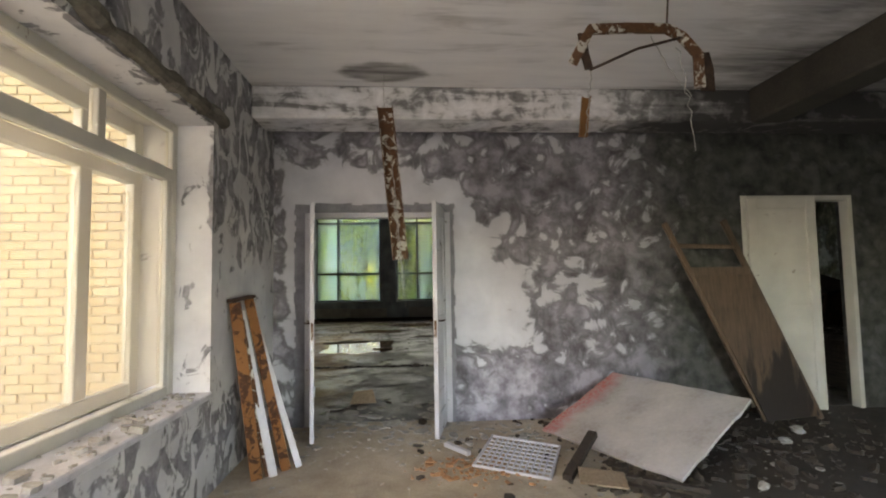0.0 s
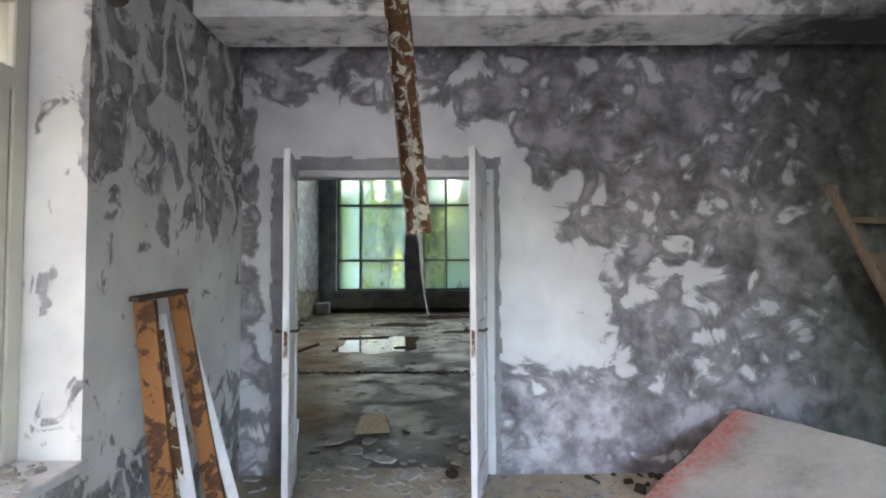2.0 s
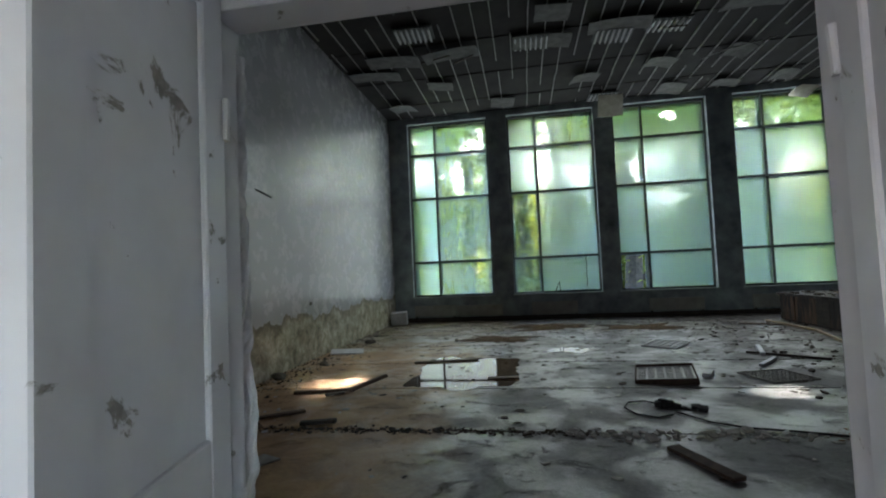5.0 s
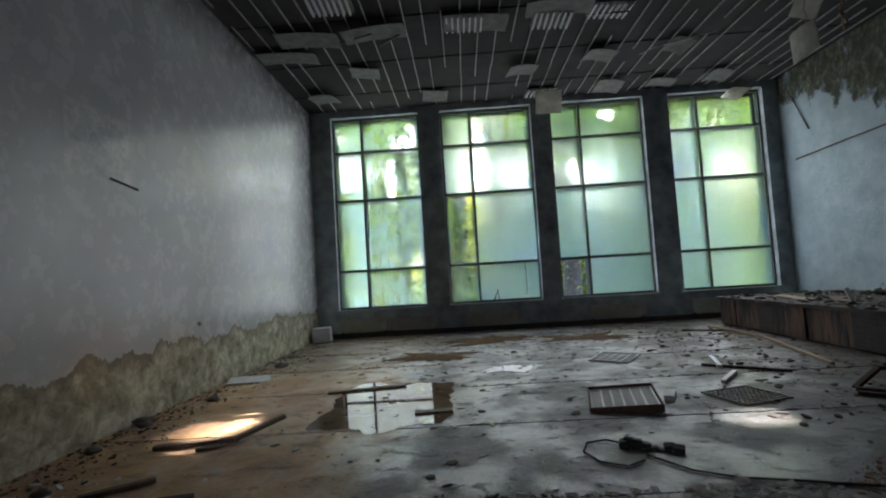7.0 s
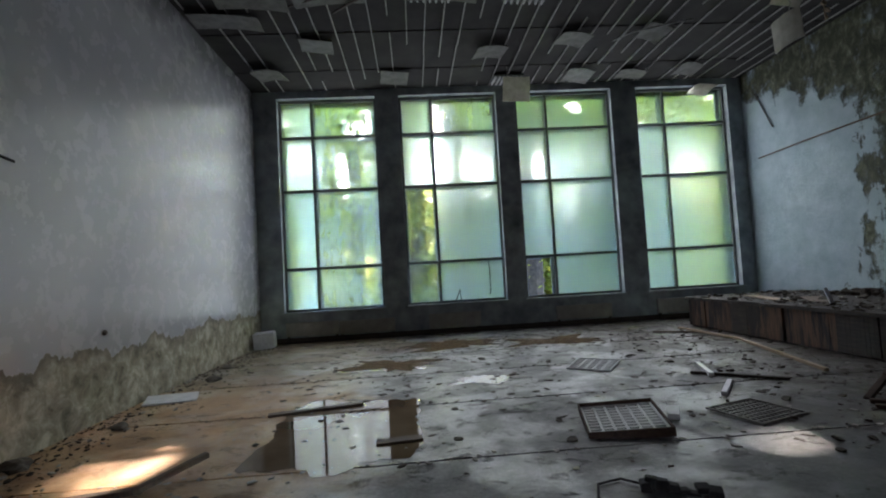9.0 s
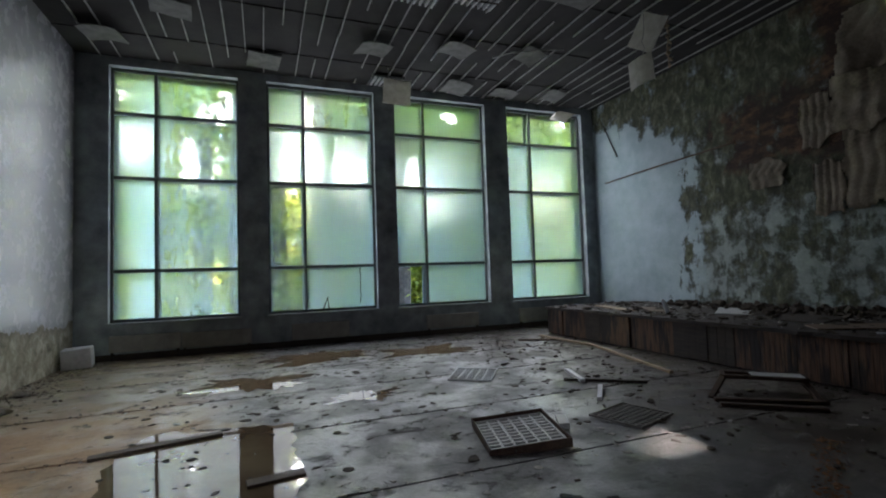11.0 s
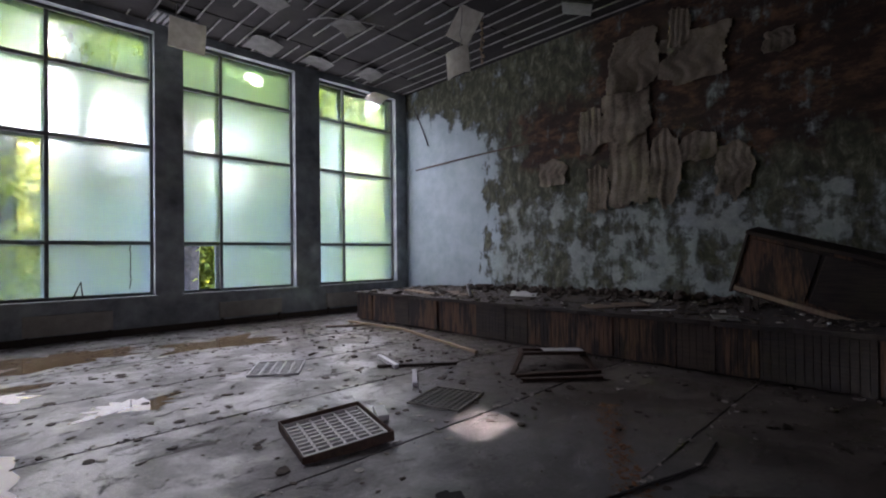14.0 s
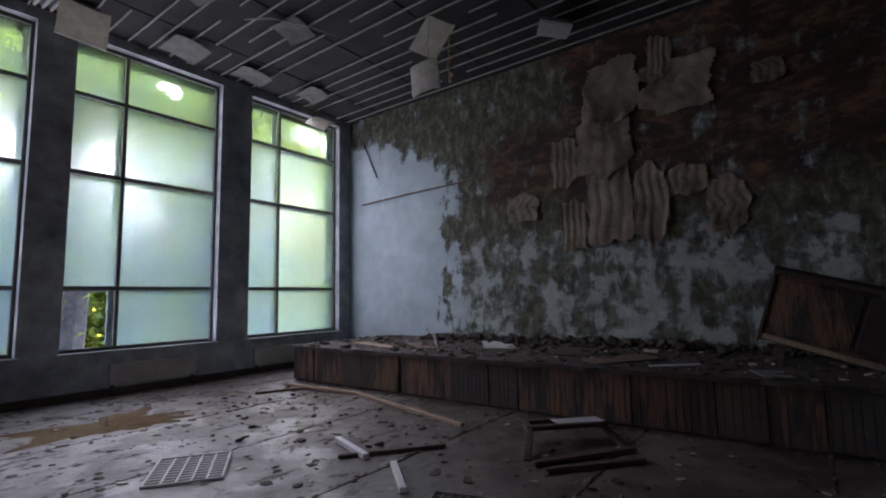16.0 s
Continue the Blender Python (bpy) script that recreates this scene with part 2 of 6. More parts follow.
def mat_stage_wall():
    """Pale blue paint by the windows and low down; moss, black mould and bare brown masonry elsewhere."""
    n = Nodes("rotting_painted_plaster")
    x, y, z = n.xyz()
    mid, tear, fine = n.noise(1.5, 7, 0.62, 0.1), n.noise(2.8, 8, 0.66, 0.12), n.noise(30, 3)
    drip = n.noise(2.4, 6, 0.62, 0.3, n.stretch(1, 1, 0.22))
    wob = n.math("SUBTRACT", n.math("ADD", n.math("MULTIPLY", mid, 1.5), n.math("MULTIPLY", drip, 0.9)), 1.2)
    yy = n.math("ADD", y, n.math("MULTIPLY", wob, 1.3))
    zz = n.math("ADD", z, n.math("MULTIPLY", wob, 1.0))
    # sound paint beside the windows, a patchy band above the stage, ruin above
    near = n.math("MULTIPLY", n.step(yy, 8.9, 9.7), n.step(n.math("SUBTRACT", zz, n.math("MULTIPLY", y, 0.3)), 2.1, 0.9))
    band = n.math("MULTIPLY", n.step(zz, 2.75, 2.3), n.step(yy, 2.2, 3.2, 0.7, 1.0))
    v = n.math("ADD", n.math("MULTIPLY", tear, 0.6), n.math("MULTIPLY", drip, 0.4))
    keep = n.math("MAXIMUM", n.math("MULTIPLY", near, 0.3), n.math("MULTIPLY", band, 0.1))
    sound = n.step(n.math("ADD", v, keep), 0.54, 0.64)
    paint = n.ramp(n.noise(2.2, 6, 0.65), (0.3, (0.26, 0.34, 0.38)), (0.7, (0.4, 0.48, 0.53)))
    paint = n.mix(n.math("MULTIPLY", n.step(yy, 9.4, 8.6), 0.62), paint, n.ramp(n.noise(7, 6, 0.7), (0.3, (0.1, 0.115, 0.075)), (0.7, (0.34, 0.36, 0.31))))
    moss = n.ramp(n.noise(5.5, 8, 0.72, 0.4, n.stretch(1, 1, 0.6)), (0.3, (0.013, 0.015, 0.009)), (0.48, (0.05, 0.056, 0.033)), (0.6, (0.12, 0.13, 0.085)), (0.72, (0.3, 0.31, 0.26)))
    soil = n.ramp(n.noise(3.4, 8, 0.72, 0.15, n.stretch(1, 0.7, 1.4)), (0.3, (0.007, 0.0045, 0.004)), (0.5, (0.035, 0.018, 0.01)), (0.68, (0.16, 0.085, 0.045)))
    bare_far = n.math("MULTIPLY", n.step(yy, 6.9, 6.3), n.step(zz, 2.8, 3.2))
    bare_mid = n.math("MULTIPLY", n.math("MULTIPLY", n.step(yy, 8.5, 8.2), n.step(yy, 6.4, 6.8)), n.math("MULTIPLY", n.step(zz, 3.1, 3.4), n.step(zz, 4.7, 4.3)))
    ruin = n.mix(n.math("MAXIMUM", bare_far, bare_mid), moss, soil)
    col = n.mix(sound, ruin, paint)
    edge = n.math("MULTIPLY", n.step(n.math("ADD", v, keep), 0.54, 0.585), n.step(n.math("ADD", v, keep), 0.64, 0.6))
    col = n.mix(n.math("MULTIPLY", edge, 0.35), col, (0.025, 0.026, 0.018))
    n.bump(n.math("ADD", n.math("MULTIPLY", fine, 0.2), n.math("ADD", n.math("MULTIPLY", sound, 0.8), tear)), 0.8, 0.025)
    return n.done(col, 0.85)


def mat_hall_floor():
    """Wet screed: grey, brown with silt to one side, darker to the other and towards the windows, with dark litter
    trodden in.
    """
    n = Nodes("wet_screed")
    x, y, z = n.xyz()
    big, mid, fine = n.noise(0.5, 5, 0.6, 0.3), n.noise(2.3, 8, 0.68, 0.5), n.noise(30, 5, 0.75)
    v = n.math("ADD", n.math("ADD", n.math("MULTIPLY", mid, 0.55), n.math("MULTIPLY", fine, 0.25)), n.math("MULTIPLY", big, 0.2))
    grey = n.ramp(v, (0.34, (0.035, 0.034, 0.033)), (0.48, (0.11, 0.11, 0.11)), (0.58, (0.2, 0.2, 0.2)), (0.68, (0.3, 0.3, 0.3)))
    silt = n.ramp(v, (0.34, (0.13, 0.072, 0.036)), (0.5, (0.38, 0.225, 0.11)), (0.65, (0.54, 0.36, 0.2)))
    west = n.step(n.math("ADD", x, n.math("MULTIPLY", big, 2.4)), 0.9, -0.1)
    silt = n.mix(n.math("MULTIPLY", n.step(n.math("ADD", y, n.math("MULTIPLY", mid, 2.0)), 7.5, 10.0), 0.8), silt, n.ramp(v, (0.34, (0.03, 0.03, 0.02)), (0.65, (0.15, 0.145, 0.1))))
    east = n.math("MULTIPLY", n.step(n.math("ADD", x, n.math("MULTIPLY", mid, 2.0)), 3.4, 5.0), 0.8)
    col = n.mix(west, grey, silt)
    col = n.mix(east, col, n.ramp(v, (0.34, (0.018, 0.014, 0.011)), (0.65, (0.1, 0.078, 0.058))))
    litter = n.step(n.noise(4.5, 9, 0.75, 0.6, n.stretch(0.6, 1, 1)), 0.56, 0.62)
    col = n.mix(n.math("MULTIPLY", litter, n.step(y, 4.0, 7.5, 0.35, 0.9)), col, (0.022, 0.018, 0.014))
    wet = n.step(n.noise(1.3, 5, 0.6, 0.3), 0.42, 0.58)
    rough = n.math("ADD", n.math("SUBTRACT", 0.66, n.math("MULTIPLY", wet, 0.36)), n.math("MULTIPLY", litter, 0.2))
    n.bump(n.math("ADD", n.math("ADD", mid, n.math("MULTIPLY", fine, 0.45)), n.math("MULTIPLY", litter, 0.5)), 0.6, 0.014)
    return n.done(col, rough)


def mat_floor_a():
    n = Nodes("plaster_dust_floor")
    big, mid, fine = n.noise(0.9, 4), n.noise(4.5, 7, 0.65, 0.4), n.noise(50, 4, 0.7)
    v = n.math("ADD", n.math("ADD", n.math("MULTIPLY", big, 0.3), n.math("MULTIPLY", mid, 0.45)), n.math("MULTIPLY", fine, 0.25))
    x, y, z = n.xyz()
    # near black from x of about 2.5 onwards
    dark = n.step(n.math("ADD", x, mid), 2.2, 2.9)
    col = n.ramp(v, (0.3, (0.2, 0.165, 0.12)), (0.48, (0.4, 0.34, 0.26)), (0.65, (0.56, 0.5, 0.41)))
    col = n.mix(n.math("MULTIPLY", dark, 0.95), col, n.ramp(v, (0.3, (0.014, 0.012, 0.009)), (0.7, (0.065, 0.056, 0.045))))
    n.bump(v, 0.8, 0.02)
    return n.done(col, 0.95)


def mat_frosted(name, clear, blur, veil):
    """Window glass under years of dust: some light scatters, the rest shows the trees blurred."""
    n = Nodes(name)
    nt = n.nt
    dirt = n.math("ADD", n.math("MULTIPLY", n.noise(1.4, 5, 0.6, 0.3, n.stretch(1, 1, 0.45)), 0.7), n.math("MULTIPLY", n.noise(9, 4, 0.6, 0.2, n.stretch(1, 1, 0.35)), 0.3))
    dirt = n.math("ADD", dirt, n.math("MULTIPLY", n.math("SUBTRACT", n.rand(), 0.5), 0.16))
    n.b.inputs["Transmission Weight"].default_value = 1.0
    n.b.inputs["IOR"].default_value = 1.25
    n.done(clear, n.step(dirt, 0.3, 0.7, blur[0], blur[1]))
    tr = nt.nodes.new("ShaderNodeBsdfTranslucent")
    tr.inputs[0].default_value = (0.78, 0.91, 0.93, 1)
    mx = nt.nodes.new("ShaderNodeMixShader")
    n.put(mx.inputs[0], n.step(dirt, 0.3, 0.7, veil[0], veil[1]))
    n.link(n.b.outputs[0], mx.inputs[1])
    n.link(tr.outputs[0], mx.inputs[2])
    n.link(mx.outputs[0], nt.nodes["Material Output"].inputs[0])
    return n.m


def mat_dusty_glass():
    """Clear glass under a film of plaster dust."""
    n = Nodes("dusty_glass")
    nt = n.nt
    n.b.inputs["Transmission Weight"].default_value = 1.0
    n.b.inputs["IOR"].default_value = 1.1
    n.done((0.82, 0.77, 0.66), 0.04)
    tr = nt.nodes.new("ShaderNodeBsdfTranslucent")
    tr.inputs[0].default_value = (0.85, 0.83, 0.8, 1)
    mx = nt.nodes.new("ShaderNodeMixShader")
    n.put(mx.inputs[0], n.step(n.noise(1.6, 5, 0.6, 0.3, n.stretch(1, 1, 0.6)), 0.3, 0.7, 0.03, 0.09))
    n.link(n.b.outputs[0], mx.inputs[1])
    n.link(tr.outputs[0], mx.inputs[2])
    n.link(mx.outputs[0], nt.nodes["Material Output"].inputs[0])
    return n.m


def mat_wood(name, dark, light, along=2, rough=0.75, scale=5.0):
    n = Nodes(name)
    s = [9.0, 9.0, 9.0]
    s[along] = 0.6
    g, w = n.noise(scale, 5, 0.6, 0.6, n.stretch(*s)), n.noise(2.2, 4)
    v = n.math("ADD", n.math("MULTIPLY", g, 0.6), n.math("MULTIPLY", w, 0.4))
    v = n.math("ADD", v, n.math("MULTIPLY", n.math("SUBTRACT", n.rand(), 0.5), 0.18))
    n.bump(g, 0.35, 0.003)
    return n.done(n.ramp(v, (0.3, dark), (0.7, light)), rough)


def mat_stained_panel():
    """Brown board with black damp that has climbed up from its foot."""
    n = Nodes("stained_panel")
    x, y, z = n.xyz()
    g, run = n.noise(5, 5, 0.6, 0.4, n.stretch(9, 9, 0.6)), n.noise(3.2, 5, 0.6, 0.3, n.stretch(1, 1, 0.25))
    base = n.ramp(n.math("ADD", n.math("MULTIPLY", g, 0.5), n.math("MULTIPLY", n.noise(2.5, 5, 0.65), 0.5)), (0.3, (0.035, 0.024, 0.016)), (0.65, (0.125, 0.08, 0.05)))
    black = n.step(n.math("ADD", n.math("MULTIPLY", n.math("SUBTRACT", 0.55, z), 0.28), run), 0.5, 0.58)
    n.bump(g, 0.4, 0.003)
    return n.done(n.mix(n.math("MULTIPLY", black, 0.92), base, (0.012, 0.008, 0.006)), 0.75)


def mat_stage_wood():
    """Brown veneer, black with damp in long runs."""
    n = Nodes("damp_stage_veneer")
    g, run = n.noise(5, 5, 0.6, 0.4, n.stretch(9, 9, 0.5)), n.noise(2.6, 5, 0.6, 0.2, n.stretch(1, 1.6, 0.3))
    base = n.ramp(g, (0.3, (0.03, 0.015, 0.009)), (0.7, (0.15, 0.075, 0.04)))
    black = n.step(n.math("ADD", run, n.math("MULTIPLY", g, 0.25)), 0.56, 0.7)
    n.bump(g, 0.4, 0.003)
    return n.done(n.mix(n.math("MULTIPLY", n.math("SUBTRACT", 1.0, black), 0.95), base, (0.008, 0.006, 0.005)), 0.78)


def mat_peeling(name, paint, under, share=0.5, scale=9.0, rough=0.55):
    """Old oil paint that has flaked off the wood or iron below."""
    n = Nodes(name)
    a = n.noise(scale, 6, 0.65, 0.6)
    off = n.step(a, share, share + 0.05)
    p = n.ramp(n.noise(3, 4), (0.3, tuple(c * 0.8 for c in paint)), (0.7, paint))
    u = n.ramp(n.noise(30, 4, 0.7), (0.3, tuple(c * 0.5 for c in under)), (0.7, under))
    n.bump(n.math("SUBTRACT", n.math("MULTIPLY", n.noise(40, 3), 0.2), off), 0.5, 0.004)
    return n.done(n.mix(off, p, u), n.step(off, 0, 1, rough, 0.9))


def mat_brick():
    n = Nodes("cream_brick")
    r = n.rand()
    base = n.ramp(r, (0.0, (0.5, 0.36, 0.19)), (0.5, (0.58, 0.44, 0.25)), (1.0, (0.64, 0.51, 0.32)))
    d = n.noise(25, 5, 0.7)
    n.bump(d, 0.4, 0.004)
    return n.done(n.mix(n.step(d, 0.35, 0.7), base, (0.5, 0.36, 0.2)), 0.9)


def mat_leaf(name, a, b):
    n = Nodes(name)
    nt = n.nt
    col = n.ramp(n.island(), (0.0, a), (1.0, b))
    n.done(col, 0.5)
    tr = nt.nodes.new("ShaderNodeBsdfTranslucent")
    n.link(n.mix(0.5, col, (0.58, 0.56, 0.08)), tr.inputs[0])
    mx = nt.nodes.new("ShaderNodeMixShader")
    mx.inputs[0].default_value = 0.5
    n.link(n.b.outputs[0], mx.inputs[1])
    n.link(tr.outputs[0], mx.inputs[2])
    n.link(mx.outputs[0], nt.nodes["Material Output"].inputs[0])
    return n.m


def mat_foam():
    """Thin dusty foam that lets some light through."""
    n = Nodes("dusty_foam_tile")
    nt = n.nt
    col = n.ramp(n.noise(6, 6, 0.65), (0.3, (0.5, 0.48, 0.42)), (0.7, (0.76, 0.75, 0.7)))
    n.bump(n.noise(60, 3), 0.3, 0.003)
    n.done(col, 0.9)
    tr = nt.nodes.new("ShaderNodeBsdfTranslucent")
    n.link(col, tr.inputs[0])
    mx = nt.nodes.new("ShaderNodeMixShader")
    mx.inputs[0].default_value = 0.45
    n.link(n.b.outputs[0], mx.inputs[1])
    n.link(tr.outputs[0], mx.inputs[2])
    n.link(mx.outputs[0], nt.nodes["Material Output"].inputs[0])
    return n.m


def mat_water():
    n = Nodes("standing_water")
    n.bump(n.noise(3.0, 2), 0.03, 0.01)
    n.b.inputs["IOR"].default_value = 1.45
    return n.done(n.ramp(n.noise(1.2, 4), (0.35, (0.12, 0.08, 0.045)), (0.65, (0.2, 0.145, 0.09))), 0.03)


M_WALL_A, M_WALL_W, M_CEIL_A = mat_wall_a(), mat_wall_window(), mat_ceiling_a()
M_HALL, M_STAGEWALL, M_FLOOR, M_FLOOR_A = mat_hall_paint(), mat_stage_wall(), mat_hall_floor(), mat_floor_a()
M_FROST = mat_frosted("dusty_window_glass", (0.89, 0.97, 0.98), (0.32, 0.46), (0.22, 0.46))
M_FROSTCLEAR = mat_frosted("cleaner_window_glass", (0.93, 0.98, 0.9), (0.1, 0.25), (0.12, 0.34))
M_FROSTDENSE = mat_frosted("milky_window_glass", (0.86, 0.98, 0.97), (0.4, 0.52), (0.4, 0.62))
M_GREYWALL = plain("damp_grey_plaster", (0.12, 0.135, 0.145), (0.42, 0.47, 0.5), 2.5, 0.85, 0, 0.5, 0.01)
M_DARKCEIL = plain("black_ceiling_lining", (0.006, 0.006, 0.006), (0.03, 0.028, 0.026), 2.0, 0.95)
M_CONCRETE = plain("concrete", (0.14, 0.14, 0.135), (0.3, 0.295, 0.28), 3.0, 0.9, 0, 0.5, 0.008)
M_WHITEPAINT = mat_peeling("flaking_white_paint", (0.62, 0.62, 0.66), (0.3, 0.28, 0.26), 0.62, 7.0)
M_CREAMPAINT = mat_peeling("flaking_cream_paint", (0.6, 0.58, 0.52), (0.3, 0.24, 0.18), 0.66, 6.0)
M_FRAMEDARK = plain("dark_window_paint", (0.03, 0.034, 0.034), (0.1, 0.11, 0.11), 8.0, 0.7)
M_FRAMEPALE = plain("pale_window_paint", (0.2, 0.24, 0.24), (0.4, 0.45, 0.44), 8.0, 0.7)
M_BRICK = mat_brick()
M_MORTAR = plain("mortar", (0.24, 0.175, 0.1), (0.35, 0.27, 0.17), 10, 0.95)
M_BARK = plain("bark", (0.03, 0.025, 0.02), (0.12, 0.1, 0.08), 8, 0.95, 0, 0.8, 0.02)
# near black: the dim right side of the room is in this colour
M_BEAM = plain("shaded_dark_beam", (0.008, 0.006, 0.005), (0.07, 0.062, 0.05), 1.3, 0.95, 0, 0.5, 0.01)
M_RUST = mat_peeling("rusted_enamel", (0.5, 0.47, 0.42), (0.125, 0.055, 0.023), 0.42, 14.0, 0.5)
M_RUSTDARK = plain("dark_rust", (0.02, 0.013, 0.01), (0.085, 0.048, 0.032), 14, 0.9, 0.1, 0.6, 0.004)
M_ORANGE = plain("orange_rust", (0.09, 0.038, 0.014), (0.26, 0.12, 0.04), 9, 0.85, 0.0, 0.6, 0.004)
M_ORANGERUST = mat_peeling("scaling_orange_rust", (0.24, 0.1, 0.028), (0.09, 0.036, 0.016), 0.5, 11.0, 0.8)
M_STRIP = plain("white_enamel_strip", (0.42, 0.42, 0.45), (0.6, 0.6, 0.64), 6, 0.4)
M_OLDWOOD = mat_wood("weathered_brown_wood", (0.05, 0.034, 0.024), (0.15, 0.1, 0.065))
M_PALEWOOD = mat_wood("pale_split_wood", (0.16, 0.11, 0.07), (0.36, 0.27, 0.18))
M_STAGEWOOD = mat_stage_wood()
M_DARKWOOD = mat_wood("rotten_dark_wood", (0.01, 0.008, 0.007), (0.06, 0.042, 0.03), 1, 0.8)
M_PLASTIC = plain("grey_lamp_louvre", (0.3, 0.31, 0.32), (0.5, 0.51, 0.52), 8, 0.5)
M_PALEPLASTIC = plain("chalky_louvre", (0.4, 0.4, 0.4), (0.64, 0.64, 0.63), 8, 0.55)
M_TILE = plain("ceiling_tile_board", (0.07, 0.072, 0.066), (0.19, 0.19, 0.18), 5, 0.9)
M_BATTEN = plain("pale_batten", (0.14, 0.14, 0.135), (0.34, 0.34, 0.33), 5, 0.7)
M_PEEL = plain("peeling_plaster_sheet", (0.1, 0.082, 0.06), (0.54, 0.465, 0.365), 2.2, 0.92, 0, 0.8, 0.02, 25)
M_CRUMB = plain("plaster_crumbs", (0.2, 0.19, 0.17), (0.46, 0.44, 0.41), 14, 0.95)
M_DARKCRUMB = plain("dark_litter", (0.012, 0.01, 0.008), (0.08, 0.062, 0.045), 14, 0.9)
M_WIRE = plain("grey_wire", (0.2, 0.2, 0.19), (0.4, 0.39, 0.37), 20, 0.5)
M_BLACK = plain("black_rubber", (0.006, 0.006, 0.006), (0.02, 0.02, 0.02), 20, 0.9)
M_RADIATOR = plain("radiator_cover_paint", (0.2, 0.19, 0.17), (0.42, 0.4, 0.36), 3, 0.7)
M_LEAF = mat_leaf("leaf", (0.1, 0.16, 0.03), (0.28, 0.36, 0.05))
M_FOAM = mat_foam()
M_DUSTGLASS = mat_dusty_glass()
M_PANEL = mat_stained_panel()
def mat_pinkboard():
    n = Nodes("dusty_board")
    x, y, z = n.xyz()
    a, f = n.noise(2.5, 5, 0.6), n.noise(30, 4, 0.7)
    base = n.ramp(n.math("ADD", n.math("MULTIPLY", a, 0.7), n.math("MULTIPLY", f, 0.3)), (0.3, (0.26, 0.23, 0.21)), (0.5, (0.42, 0.39, 0.37)), (0.7, (0.52, 0.49, 0.46)))
    edge = n.math("SUBTRACT", n.math("ADD", n.math("MULTIPLY", x, 0.49), n.math("MULTIPLY", y, -0.87)), 1.23)
    red = n.math("MULTIPLY", n.step(n.math("ADD", edge, n.math("MULTIPLY", a, 0.35)), 0.42, 0.2), n.step(f, 0.4, 0.6, 0.4, 1.0))
    n.bump(f, 0.3, 0.003)
    return n.done(n.mix(red, base, (0.45, 0.13, 0.11)), 0.85)


M_DARKPLASTIC = plain("silted_louvre", (0.08, 0.075, 0.065), (0.24, 0.23, 0.21), 8, 0.6)
M_ORANGEWOOD = plain("orange_board", (0.25, 0.12, 0.05), (0.4, 0.22, 0.11), 6, 0.7)
M_DARKSTONE = plain("dark_plaster", (0.05, 0.045, 0.038), (0.2, 0.18, 0.15), 9, 0.95)
M_PINKBOARD = mat_pinkboard()
M_GREYTRIM = plain("grey_trim_paint", (0.15, 0.15, 0.165), (0.32, 0.32, 0.36), 5, 0.7)
M_WHITEPLASTER = plain("white_plaster", (0.4, 0.4, 0.42), (0.64, 0.63, 0.66), 9, 0.9, 0, 0.7, 0.01)
M_BEAMPLASTER = mat_beam_plaster()
M_WATER = mat_water()
M_GROUND = plain("undergrowth", (0.02, 0.03, 0.01), (0.08, 0.1, 0.04), 1.5, 0.95)


# ---- mesh helpers ----
def mesh_of(name, bm, mat, smooth=False):
    bmesh.ops.recalc_face_normals(bm, faces=bm.faces)
    me = bpy.data.meshes.new(name)
    bm.to_mesh(me)
    bm.free()
    for m in mat if isinstance(mat, (list, tuple)) else [mat]:
        me.materials.append(m)
    if smooth:
        me.polygons.foreach_set("use_smooth", [True] * len(me.polygons))
    return me


def part(name, bm, mat, parent=None, label="", smooth=False):
    ob = new(name, mesh_of(name, bm, mat, smooth))
    if parent is not None:
        ob.parent = parent
    if label:
        ob["label"] = label
    return ob


def root(name, at=(0, 0, 0), label="", category="", group="", kind="", turn=0.0):
    ob = new(name)
    ob.empty_display_size = 0.1
    ob.matrix_basis = pose(*at, 0, 0, turn)
    return tagged(ob, label, category, group, kind)


def add_box(bm, x0, x1, y0, y1, z0, z1, m=None, bevel=0.0):
    r = bmesh.ops.create_cube(bm, size=1.0)
    for v in r["verts"]:
        v.co = Vector((x0 + (v.co.x + 0.5) * (x1 - x0), y0 + (v.co.y + 0.5) * (y1 - y0), z0 + (v.co.z + 0.5) * (z1 - z0)))
    vs = r["verts"]
    if bevel:
        es = {e for v in vs for e in v.link_edges}
        g = bmesh.ops.bevel(bm, geom=list(es), offset=bevel, segments=1, affect="EDGES")
        vs = list({v for v in g["verts"]} | {v for v in vs if v.is_valid})
    if m is not None:
        bmesh.ops.transform(bm, matrix=m, verts=[v for v in vs if v.is_valid])
    return vs


def box(x0, x1, y0, y1, z0, z1, m=None, bevel=0.0):
    bm = bmesh.new()
    add_box(bm, x0, x1, y0, y1, z0, z1, m, bevel)
    return bm


def wall_holes(u0, u1, z0, z1, holes):
    """Rectangles that fill the wall round its openings."""
    us = sorted({u0, u1, *[h[0] for h in holes], *[h[1] for h in holes]})
    out = []
    for a, b in zip(us, us[1:]):
        hs = sorted(h[2:] for h in holes if h[0] <= a and h[1] >= b)
        z = z0
        for lo, hi in hs:
            if lo > z:
                out.append((a, b, z, lo))
            z = hi
        if z < z1:
            out.append((a, b, z, z1))
    return out


def wall_y(bm, u0, u1, y0, y1, z0, z1, holes=()):
    for a, b, c, d in wall_holes(u0, u1, z0, z1, holes):
        add_box(bm, a, b, y0, y1, c, d)
    bmesh.ops.remove_doubles(bm, verts=bm.verts, dist=1e-4)


